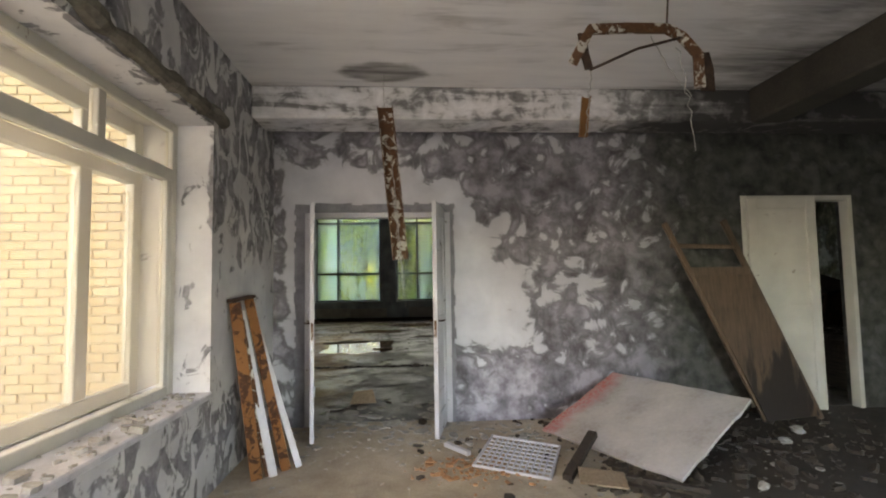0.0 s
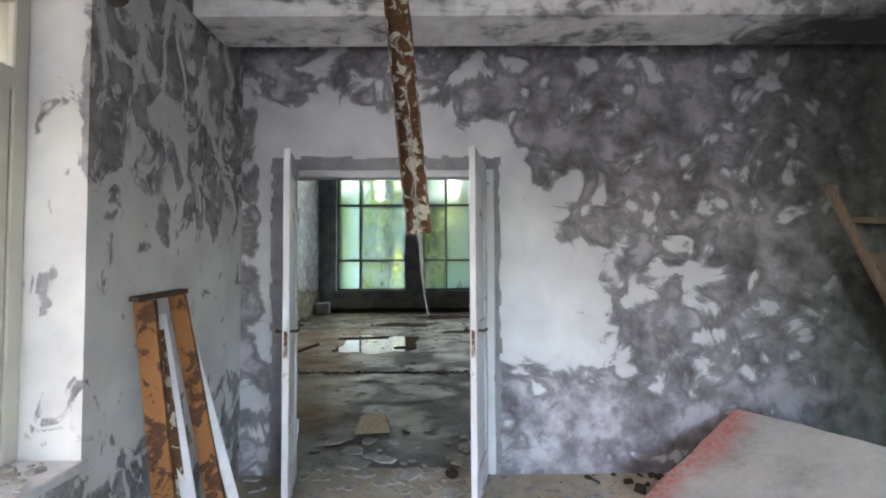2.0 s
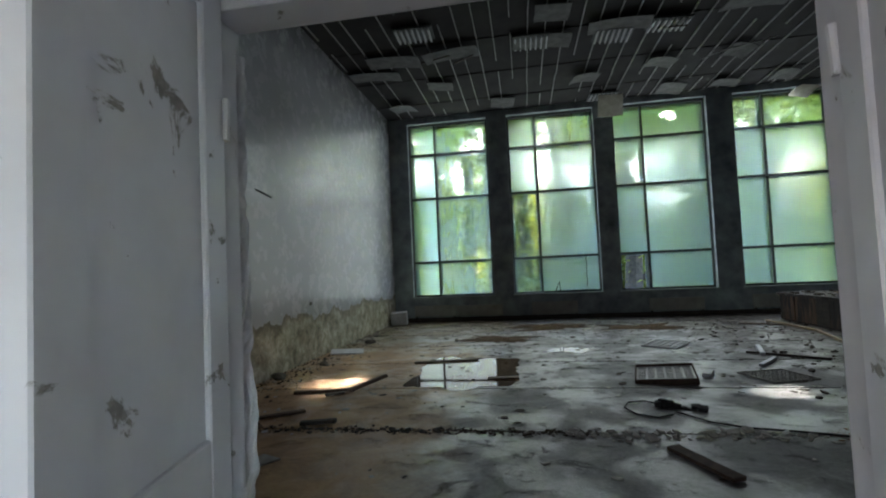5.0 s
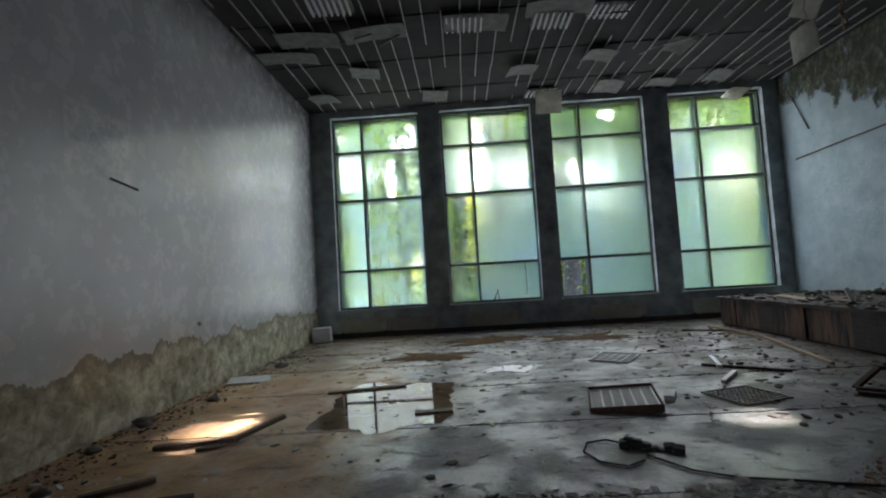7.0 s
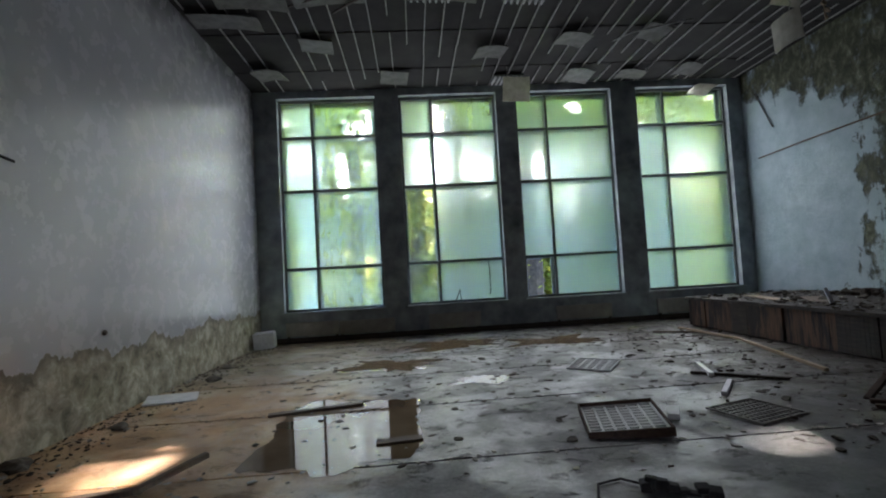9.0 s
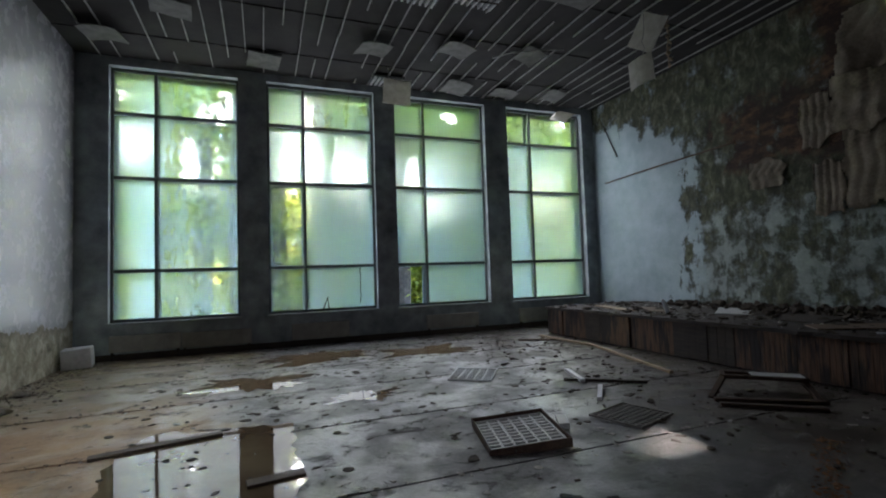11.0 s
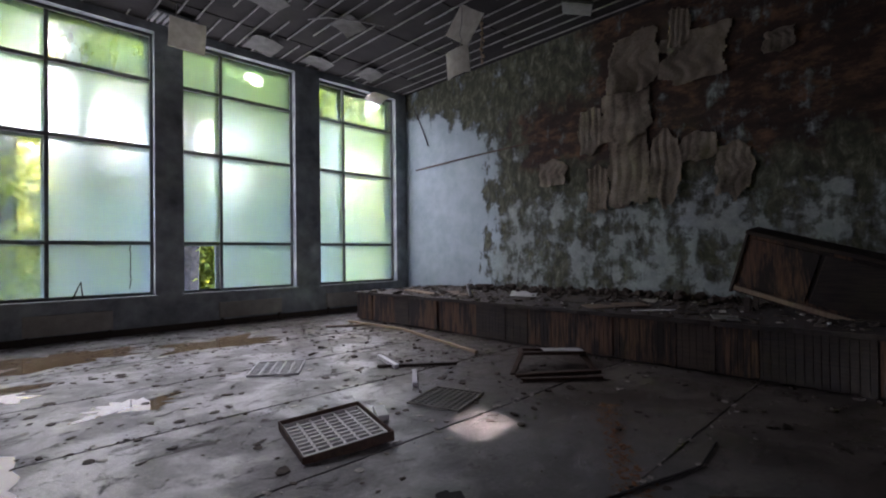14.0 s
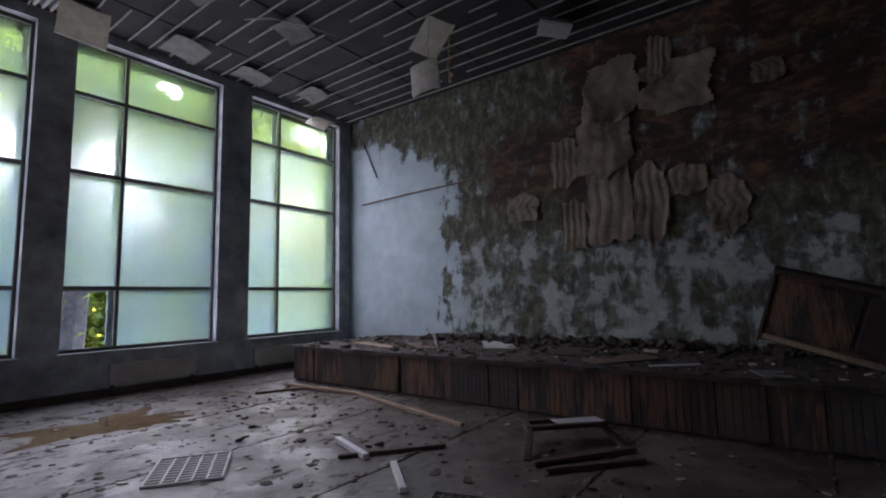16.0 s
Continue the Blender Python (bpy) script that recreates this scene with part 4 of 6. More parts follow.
# broken furniture frame leaning on the wall
bench = root("broken_table_frame", (3.6, -0.32, 0.0), "brown wooden frame with a stained panel leaning against the wall", "broken furniture")
o = Vector((3.6, -0.32, 0.0))
for nm, a, b, w, d in (("rail", (2.93, -0.3, 2.0), (3.86, -0.36, 0.0), 0.055, 0.035), ("rail", (3.58, -0.26, 2.03), (4.46, -0.32, 0.0), 0.06, 0.035), ("crossbar", (3.0, -0.27, 1.77), (3.7, -0.27, 1.75), 0.045, 0.03), ("crossbar", (3.2, -0.27, 1.5), (3.82, -0.29, 1.5), 0.09, 0.03)):
    m, length = basis(a, b, (1, 0, 0.4))
    m.translation -= o
    part(nm, box(-w / 2, w / 2, -d / 2, d / 2, 0, length, m, 0.005), M_OLDWOOD, bench)
bm = bmesh.new()
q = [Vector(p) - o for p in ((3.2, -0.33, 1.46), (3.82, -0.31, 1.47), (4.4, -0.36, 0.05), (3.83, -0.4, 0.02))]
nrm = Vector((0, -0.018, 0))
f = [bm.verts.new(p) for p in q] + [bm.verts.new(p + nrm) for p in q]
for k in ((0, 1, 2, 3), (7, 6, 5, 4), (0, 4, 5, 1), (1, 5, 6, 2), (2, 6, 7, 3), (3, 7, 4, 0)):
    bm.faces.new([f[i] for i in k])
part("panel", bm, M_PANEL, bench, "water-stained brown panel")


def louvre(name, w, d, nx, ny, bar, h, mat, label, group="", rim=None, rim_h=0.0, rimmat=None):
    """A plastic lamp louvre: a frame and crossing bars; with a tray rim if asked."""
    ob = root(name, (0, 0, 0), label, "lamp louvre", group)
    one = mesh_of("bar", box(-bar / 2, bar / 2, -d / 2, d / 2, 0, h), mat)
    for i in range(1, nx):
        b = new("bar", one)
        b.parent = ob
        b.location = (-w / 2 + w * i / nx, 0, 0)
    one = mesh_of("cross_bar", box(-w / 2, w / 2, -bar / 2, bar / 2, 0.002, h + 0.002), mat)
    for j in range(1, ny):
        b = new("cross_bar", one)
        b.parent = ob
        b.location = (0, -d / 2 + d * j / ny, 0)
    for x0, x1, y0, y1 in ((-w / 2 - 0.02, w / 2 + 0.02, -d / 2 - 0.02, -d / 2), (-w / 2 - 0.02, w / 2 + 0.02, d / 2, d / 2 + 0.02), (-w / 2 - 0.02, -w / 2, -d / 2, d / 2), (w / 2, w / 2 + 0.02, -d / 2, d / 2)):
        part("frame_bar", box(x0, x1, y0, y1, 0, h + 0.008, None, 0.003), mat, ob)
    if rim:
        a, b = w / 2 + rim, d / 2 + rim
        for x0, x1, y0, y1 in ((-a, a, -b, -b + 0.015), (-a, a, b - 0.015, b), (-a, -a + 0.015, -b + 0.015, b - 0.015), (a - 0.015, a, -b + 0.015, b - 0.015)):
            part("tray_side", box(x0, x1, y0, y1, 0, rim_h, None, 0.003), rimmat, ob, "rusted tray side")
        part("tray_bottom", box(-a, a, -b, b, -0.006, 0.0), rimmat, ob)
    return ob


g = louvre("lamp_louvre", 0.56, 0.56, 8, 12, 0.012, 0.012, M_STRIP, "white plastic lamp louvre lying on the floor")
g.matrix_basis = pose(1.2, -1.08, 0.03, 3, -4, 66)
# scraps on the floor
for k, (x, y, ln, turn, w, mt, nm, lb) in enumerate((
    (1.95, -1.75, 0.5, -35, 0.06, M_DARKWOOD, "broken_batten", "charred batten on the rubble"),
    (0.72, -0.9, 0.3, -55, 0.045, M_STRIP, "broken_batten", "white painted splinter with red dust"),
)):
    t = part(nm, box(-ln / 2, ln / 2, -w / 2, w / 2, 0, 0.035, pose(x, y, 0.0 + 0.03 * (k in (1, 3)), 0, -6 if k == 3 else 0, turn), 0.004), mt)
    tagged(t, lb, "wood scrap", "scraps by the fallen board")
t = part("card_scrap", box(-0.16, 0.16, -0.11, 0.11, 0.0, 0.012, pose(1.68, -1.6, 0.05, 6, 4, -15), 0.002), M_PALEWOOD)
tagged(t, "yellowed card scrap on the rubble", "scrap")


def shard(bm, x, y, z, r, h, rng, tilt=12):
    """A flat broken flake."""
    k = rng.randint(4, 7)
    ph = rng.uniform(0, 6.28)
    asp = rng.uniform(0.5, 1.0)
    m = pose(x, y, z, rng.uniform(-tilt, tilt), rng.uniform(-tilt, tilt), rng.uniform(0, 360))
    pts = [(r * rng.uniform(0.65, 1.1) * math.cos(ph + 6.283 * i / k), asp * r * rng.uniform(0.65, 1.1) * math.sin(ph + 6.283 * i / k)) for i in range(k)]
    a = [bm.verts.new(m @ Vector((u, v, 0))) for u, v in pts]
    b = [bm.verts.new(m @ Vector((u * 0.93, v * 0.93, h))) for u, v in pts]
    bm.faces.new(b)
    bm.faces.new(a[::-1])
    for i in range(k):
        j = (i + 1) % k
        bm.faces.new((a[i], a[j], b[j], b[i]))


def litter(name, count, area, size, mat, seed, label, z=0.0, tilt=12, flat=0.25):
    rng = random.Random(seed)
    bm = bmesh.new()
    for _ in range(count):
        x, y = area(rng)
        r = size[0] * (size[1] / size[0]) ** (rng.random() ** 2)
        shard(bm, x, y, z, r, r * rng.uniform(flat * 0.5, flat), rng, tilt)
    ob = part(name, bm, mat)
    return tagged(ob, label, "rubble", "", "stuff")


litter("plaster_rubble", 900, lambda r: (r.uniform(-1.0, 3.4), -abs(r.gauss(0, 0.55)) - 0.02), (0.008, 0.06), M_CRUMB, 1, "crumbs and flakes of plaster along the wall")
litter("plaster_rubble", 500, lambda r: (r.uniform(-1.0, 4.8), r.uniform(-4.2, -0.1)), (0.006, 0.04), M_CRUMB, 2, "plaster crumbs scattered over the floor")
litter("dark_rubble", 900, lambda r: (r.gauss(3.0, 0.9), min(-0.03, r.gauss(-0.9, 0.6))), (0.01, 0.08), M_DARKCRUMB, 3, "dark earth and splinters heaped by the wall", 0, 25, 0.6)
litter("fallen_flakes", 90, lambda r: (r.uniform(-0.7, 0.75), r.gauss(0.15, 0.28)), (0.03, 0.16), M_CRUMB, 4, "large curled paint flakes in the doorway", 0.004, 8, 0.12)
litter("sill_rubble", 120, lambda r: (r.uniform(-1.3, -1.05), r.uniform(-3.4, -1.5)), (0.01, 0.06), M_CRUMB, 5, "plaster lumps on the window sill", 0.703, 15, 0.6)

# the brick face of the hall, seen through the window
brick_wall = structure("wall_brick_outside", box(-6.1, AX0 - 0.6, -0.16, -0.002, -0.6, 7.2), M_MORTAR, "cream brick outer wall")
brick_mesh = mesh_of("brick", box(-0.121, 0.121, -0.014, 0.03, 0.0, 0.074, None, 0.004), M_BRICK)
rng = random.Random(77)
rest = bmesh.new()
for j in range(72):
    for i in range(17):
        x, y, z = -1.83 - i * 0.254 - (j % 2) * 0.127 + rng.uniform(-0.004, 0.004), -0.162 + rng.uniform(-0.005, 0.005), 0.1 + j * 0.09
        if i < 12 and 7 <= j < 32:
            ob = new("brick", brick_mesh)
            ob.parent = brick_wall
            ob.matrix_basis = pose(x, y, z, 0, rng.uniform(-0.7, 0.7), 0)
        else:
            a = [rest.verts.new((x + sx, y + sy, z + sz)) for sx in (-0.121, 0.121) for sy in (-0.014, 0.01) for sz in (0, 0.074)]
            for q in ((0, 1, 5, 4), (1, 3, 7, 5), (0, 4, 6, 2), (0, 2, 3, 1), (4, 5, 7, 6)):
                rest.faces.new([a[k] for k in q])
tagged(part("brickwork", rest, M_BRICK, brick_wall), "", "", "", "stuff")

# loose rubbish before the fallen board
for k, (x, y, s) in enumerate(((3.57, -0.94, 0.07), (3.12, -1.4, 0.045), (2.75, -1.75, 0.06), (2.5, -1.95, 0.05), (1.0, -0.55, 0.06), (0.85, -0.7, 0.05), (1.35, -0.6, 0.07), (3.9, -0.7, 0.08))):
    bm = bmesh.new()
    bmesh.ops.create_icosphere(bm, subdivisions=2, radius=s)
    for v in bm.verts:
        v.co *= 0.75 + 0.5 * noise.noise(v.co * 14 + Vector((k * 3.3, 5, 0)))
        v.co.z = max(v.co.z * 0.6, -s * 0.3)
    bmesh.ops.transform(bm, matrix=pose(x, y, s * 0.3), verts=bm.verts)
    tagged(part("plaster_lump", bm, M_CRUMB), "pale plaster lump fallen on the floor", "rubble lump", "lumps by the fallen board")


# ---- hall ----
RAILS = (1.70, 3.55, 4.84)


def hall_window(name, x0, x1, gone=(), clear=(), dense=()):
    """A tall double window: dark inner bars, a pale outer frame and milky panes."""
    ob = root(name, (0, 0, 0), "tall window of eight milky panes in dark grimy bars", "window", "", "structure")
    y = GLASS_Y
    mx = x0 + 0.77
    for a, b, c, d in ((x0, x0 + 0.045, SILL, HEAD), (x1 - 0.045, x1, SILL, HEAD), (x0 + 0.045, x1 - 0.045, SILL, SILL + 0.05), (x0 + 0.045, x1 - 0.045, HEAD - 0.06, HEAD)):
        part("window_frame", box(a, b, y - 0.05, y + 0.03, c, d, None, 0.006), M_FRAMEDARK, ob)
    part("mullion", box(mx - 0.028, mx + 0.028, y - 0.047, y + 0.027, SILL + 0.05, HEAD - 0.06, None, 0.005), M_FRAMEDARK, ob)
    for z in RAILS:
        part("transom", box(x0 + 0.045, x1 - 0.045, y - 0.05, y + 0.024, z - 0.032, z + 0.032, None, 0.005), M_FRAMEDARK, ob)
    cols = ((x0 + 0.045, mx - 0.028), (mx + 0.028, x1 - 0.045))
    rows = ((SILL + 0.05, RAILS[0] - 0.032), (RAILS[0] + 0.032, RAILS[1] - 0.032), (RAILS[1] + 0.032, RAILS[2] - 0.032), (RAILS[2] + 0.032, HEAD - 0.06))
    for i, (a, b) in enumerate(cols):
        for j, (c, d) in enumerate(rows):
            if (i, j) in gone:
                continue
            p = part("pane", box(a, b, y - 0.002, y + 0.002, c, d), M_FROSTCLEAR if (i, j) in clear else M_FROSTDENSE if (i, j) in dense else M_FROST, ob)
            p.visible_shadow = False
    # outer casement
    yo = y + 0.17
    part("outer_frame", box(x0 - 0.0, x0 + 0.09, yo, yo + 0.05, SILL, HEAD, None, 0.006), M_FRAMEPALE, ob)
    part("outer_frame", box(x1 - 0.09, x1, yo, yo + 0.05, SILL, HEAD, None, 0.006), M_FRAMEPALE, ob)
    part("outer_frame", box(mx - 0.06, mx + 0.05, yo, yo + 0.05, SILL, HEAD, None, 0.006), M_FRAMEPALE, ob)
    for z in RAILS:
        part("outer_rail", box(x0 + 0.09, x1 - 0.09, yo + 0.004, yo + 0.046, z - 0.05, z + 0.05, None, 0.006), M_FRAMEPALE, ob)
    part("outer_rail", box(x0 + 0.09, x1 - 0.09, yo + 0.004, yo + 0.046, HEAD - 0.11, HEAD, None, 0.006), M_OLDWOOD, ob)
    part("window_sill", box(x0 - 0.04, x1 + 0.04, HY1 - 0.07, y - 0.05, SILL - 0.035, SILL, None, 0.006), M_FRAMEPALE, ob)
    return ob


# for each window: panes gone, cleaner panes, milky panes (column, row from below)
PANES = (
    ((), {(1, 0), (1, 1), (1, 2), (1, 3)}, {(0, 1), (0, 0)}),
    ((), {(0, 0), (1, 3), (0, 1)}, {(0, 3), (0, 2)}),
    ({(0, 0)}, (), {(0, 1), (1, 1), (1, 2), (1, 0)}),
    ((), {(0, 3), (1, 3)}, {(0, 0), (0, 1), (0, 2)}),
)
for k, (a, b) in enumerate(WIN):
    hall_window("window_%d" % (k + 1), a, b, *PANES[k])
# beam of the wall above the windows and dark foot below
structure("skirting_north", box(HX0, HX1, HY1 - 0.025, HY1, 0, 0.12, None, 0.004), M_DARKWOOD)
for x0, x1, z0, z1 in ((-3.1, -1.9, 0.16, 0.47), (-1.88, -0.6, 0.15, 0.45), (0.2, 1.42, 0.14, 0.48), (3.25, 4.6, 0.16, 0.48), (5.75, 7.6, 0.16, 0.5)):
    rc = root("radiator_cover", ((x0 + x1) / 2, HY1 - 0.03, z0), "pale board cover over a niche below the window", "radiator cover", "covers below the windows")
    w = (x1 - x0) / 2
    part("front_board", box(-w, w, -0.035, 0.03, 0, z1 - z0, None, 0.006), M_RADIATOR, rc)
    for sx in (-w + 0.03, w - 0.07):
        part("bracket", box(sx, sx + 0.04, -0.03, 0.028, -z0, 0.0), M_DARKWOOD, rc)

# ceiling: dark lining, battens whose panels have dropped
bm = box(HX0 - 0.3, HX1 + 0.3, 0, HY1 + 0.45, HZ, HZ + 0.3)
rng = random.Random(21)
for i in range(37):
    x = HX0 + 0.12 + i * 0.325
    y0, y1 = 0.25, HY1 - 0.05
    if rng.random() < 0.3:
        y1 -= rng.uniform(0.3, 5)
    if rng.random() < 0.25:
        y0 += rng.uniform(1, 7)
    y = y0
    while y < y1:
        e = min(y1, y + rng.uniform(1.6, 4.5))
        s = rng.uniform(-0.012, 0.012)
        add_box(bm, x - 0.01 + s, x + 0.01 + s, y, e, HZ - 0.045, HZ - 0.02)
        y = e + rng.choice((0.0, 0.02, 0.6))
for y in (1.6, 3.2, 4.8, 6.4, 8.0, 9.6, 11.2):
    add_box(bm, HX0, HX1, y - 0.05, y + 0.05, HZ - 0.015, HZ + 0.01)
me = mesh_of("ceiling_hall", bm, [M_DARKCEIL, M_BATTEN])
for p in me.polygons:
    if p.center.z < HZ - 0.019:
        p.material_index = 1
tagged(new("ceiling_hall", me), "black stripped ceiling with thin pale battens", "", "", "structure")


def tile_mesh(w, d, seed, droop=0.0, mat=M_TILE):
    rng = random.Random(seed)
    bm = bmesh.new()
    n = 5
    g = [[None] * (n + 1) for _ in range(n + 1)]
    lo = [[None] * (n + 1) for _ in range(n + 1)]
    for i in range(n + 1):
        for j in range(n + 1):
            u, v = i / n - 0.5, j / n - 0.5
            dx = rng.uniform(-0.008, 0.008) if i in (0, n) else 0
            dy = rng.uniform(-0.008, 0.008) if j in (0, n) else 0
            z = -droop * (abs(u) * 2) ** 2 + rng.uniform(-0.002, 0.002)
            g[i][j] = bm.verts.new((u * w + dx, v * d + dy, z))
            lo[i][j] = bm.verts.new((u * w + dx, v * d + dy, z - 0.015))
    for i in range(n):
        for j in range(n):
            bm.faces.new((g[i][j], g[i + 1][j], g[i + 1][j + 1], g[i][j + 1]))
            bm.faces.new((lo[i][j], lo[i][j + 1], lo[i + 1][j + 1], lo[i + 1][j]))
    edge = [(i, 0) for i in range(n)] + [(n, j) for j in range(n)] + [(n - i, n) for i in range(n)] + [(0, n - j) for j in range(n)]
    for (a, b), (c, d2) in zip(edge, edge[1:] + edge[:1]):
        bm.faces.new((g[a][b], lo[a][b], lo[c][d2], g[c][d2]))
    return mesh_of("ceiling_tile", bm, mat)


TILES = [tile_mesh(0.6, 0.6, 1), tile_mesh(0.6, 0.6, 2, 0.04), tile_mesh(1.1, 0.5, 3, 0.03), tile_mesh(0.5, 0.5, 4, 0.06)]
FOAM = {0: tile_mesh(0.6, 0.6, 5, 0.0, M_FOAM), 3: tile_mesh(0.5, 0.5, 6, 0.05, M_FOAM)}
for k, (x, y, kind, tx, ty, tz) in enumerate((
    (-3.0, 8.95, 2, 3, 2, 4), (-2.4, 8.3, 2, -2, 3, 2), (-1.2, 8.2, 2, 2, -2, -3), (-1.7, 9.9, 0, 4, 5, 6), (-0.3, 11.4, 0, -4, 3, 5), (-2.9, 11.0, 1, 3, 2, -8),
    (0.75, 7.2, 0, 2, 3, 2), (0.6, 8.15, 2, -3, 2, 3), (1.65, 10.2, 1, 4, -3, 6), (2.0, 7.9, 2, 2, 2, -4), (3.2, 9.8, 1, 5, 4, 8), (3.9, 11.5, 1, -5, 6, 3),
    (5.2, 11.6, 1, 4, 7, -6), (4.7, 9.6, 3, -6, 8, 12), (-1.9, 6.0, 0, 2, 2, 3), (2.7, 6.1, 0, -3, 2, 4), (4.2, 7.6, 2, 3, -2, 5), (6.4, 11.3, 3, -7, 5, 3),
    (0.2, 5.0, 1, 2, 2, 5), (-2.6, 4.6, 0, 3, -3, 2), (4.6, 5.6, 1, 4, 4, -7),
)):
    t = new("ceiling_tile", TILES[kind])
    t.matrix_basis = pose(x, y, HZ - 0.075 - 0.02 * (k % 3), tx, ty, tz)
    tagged(t, "grey fibre ceiling tile still clinging to the battens", "ceiling tile", "tiles left in the ceiling")
for x, y, z, rx, ry, rz, kind, lb in (
    (2.38, 11.2, 5.4, 80, 5, -8, 0, "pale ceiling tile dangling by one edge from the ceiling"),
    (5.9, 7.7, 5.52, 84, 35, -86, 0, "pale ceiling tile dangling by one corner"),
    (5.73, 7.75, 4.83, 88, -6, -84, 3, "pale ceiling tile hanging below another tile"),
    (7.2, 12.0, 5.6, 30, -35, 10, 3, "grey ceiling tile bent down over the window corner"),
):
    t = new("ceiling_tile", FOAM[kind])
    t.matrix_basis = pose(x, y, z, rx, ry, rz)
    tagged(t, lb, "ceiling tile", "hanging tiles")
bm = bmesh.new()
tube(bm, slack((2.2, 11.2, 5.66), (2.2, 11.2, HZ), 0, 4), 0.006, 5)
tagged(part("tile_wire", bm, M_WIRE), "wire from which a loose tile hangs", "wire", "hanging tiles")
bm = bmesh.new()
tube(bm, slack((5.8, 7.7, 5.0), (5.86, 7.72, HZ), 0, 8, 0.02, 3), 0.008, 5)
tagged(part("tile_wire", bm, M_WIRE), "wire from which two loose tiles hang", "wire", "hanging tiles")
# a frayed lamp chain beside them
rng = random.Random(4)
bm = bmesh.new()
for i in range(9):
    shard(bm, 6.38 + rng.uniform(-0.03, 0.03), 7.7, 5.0 + i * 0.1, 0.05, 0.03, rng, 70)
tube(bm, slack((6.38, 7.7, 4.95), (6.38, 7.72, HZ), 0, 8, 0.02, 5), 0.01, 5)
tagged(part("frayed_strip", bm, M_PALEWOOD), "frayed strip of lining dangling from the ceiling", "debris")


def grille(x, y, z, rx, ry, rz):
    ob = root("ceiling_lamp", (0, 0, 0), "slatted lamp grille in the ceiling", "ceiling lamp", "lamps in the ceiling")
    part("housing", box(-0.36, 0.36, -0.26, 0.26, 0.02, 0.06, None, 0.004), M_FRAMEDARK, ob)
    for i in range(7):
        part("slat", box(-0.32 + i * 0.1, -0.29 + i * 0.1, -0.25, 0.25, -0.03, 0.02, None, 0.003), M_PLASTIC, ob)
    ob.matrix_basis = pose(x, y, z, rx, ry, rz)


for a in ((-1.75, 7.35, HZ - 0.1, 2, 0, 3), (1.95, 8.3, HZ - 0.1, -2, 3, 0), (2.3, 11.75, HZ - 0.1, 3, 0, 2), (7.2, 6.2, HZ - 0.22, 12, -14, 30), (0.4, 8.2, HZ - 0.1, 0, 2, 0), (2.9, 8.1, HZ - 0.12, 4, 3, 1)):
    grille(*a)
# a fallen bar and a curved cable under the ceiling
bm = bmesh.new()
tube(bm, [(4.1, 10.0, HZ - 0.08), (4.3, 9.6, HZ - 0.12), (4.8, 9.3, HZ - 0.14), (5.3, 9.25, HZ - 0.07)], 0.012, 6)
tagged(part("ceiling_cable", bm, M_BATTEN), "pale cable bowed under the ceiling", "cable")
for k, (a, b) in enumerate((((-1.9, 8.6, HZ - 0.06), (-1.2, 8.0, HZ - 0.25)), ((-1.2, 8.8, HZ - 0.06), (-0.75, 8.2, HZ - 0.2)), ((2.6, 8.3, HZ - 0.05), (3.2, 8.0, HZ - 0.22)))):
    m, ln = basis(a, b, (1, 0, 0))
    tagged(part("loose_batten", box(-0.02, 0.02, -0.012, 0.012, 0, ln, m), M_DARKWOOD), "dark batten hanging loose from the ceiling", "batten", "loose battens")

# the stage
stage = root("stage", (5.73, 5.5, 0), "low stage with rotting brown panels and a littered top", "stage", "", "structure")
o = Vector((5.73, 5.5, 0))
SX0, SY0, SY1, SZ = 5.73, HY0 + 0.01, 10.93, 0.62
part("core", box(SX0 + 0.06 - o.x, HX1 - 0.005 - o.x, SY0 - o.y, SY1 - 0.05 - o.y, 0, SZ - 0.06), M_DARKWOOD, stage)
rng = random.Random(31)
bm = bmesh.new()
n = 70
pts = []
for i in range(n + 1):
    y = SY0 + (SY1 - SY0) * i / n
    pts.append((SX0 - 0.05 + rng.uniform(-0.012, 0.03) + 0.03 * noise.noise((y * 1.3, 0, 0)), y))
top, low = [], []
for x, y in pts:
    top.append(bm.verts.new((x - o.x, y - o.y, SZ + rng.uniform(-0.006, 0.006))))
    low.append(bm.verts.new((x - o.x, y - o.y, SZ - 0.055)))
back = [bm.verts.new((HX1 - 0.004 - o.x, y - o.y, SZ)) for x, y in pts]
for i in range(n):
    bm.faces.new((top[i], top[i + 1], back[i + 1], back[i]))
    bm.faces.new((low[i], low[i + 1], top[i + 1], top[i]))
bm.faces.new((top[-1], low[-1], bm.verts.new((HX1 - 0.004 - o.x, SY1 - o.y, SZ - 0.055)), back[-1]))
part("deck", bm, M_DARKWOOD, stage, "rotten dark boards under litter")
y = SY1 - 0.02
k = 0
while y > SY0 + 0.1:
    w = rng.choice((0.42, 0.55, 0.8, 0.95, 0.62))
    y0 = max(SY0, y - w)
    bm = bmesh.new()
    yy = y0
    inset = rng.choice((0.0, 0.0, 0.012, 0.03))
    while yy < y - 0.01:
        e = min(y - 0.004, yy + rng.uniform(0.055, 0.08))
        d = inset + rng.uniform(0, 0.004)
        add_box(bm, SX0 + d - o.x, SX0 + 0.05 - o.x, yy - o.y, e - 0.004 - o.y, 0.02 + rng.uniform(0, 0.02), SZ - 0.06)
        yy = e
    part("panel", bm, M_STAGEWOOD if rng.random() < 0.5 else M_DARKWOOD, stage)
    y = y0 - 0.006
    k += 1
bm = bmesh.new()
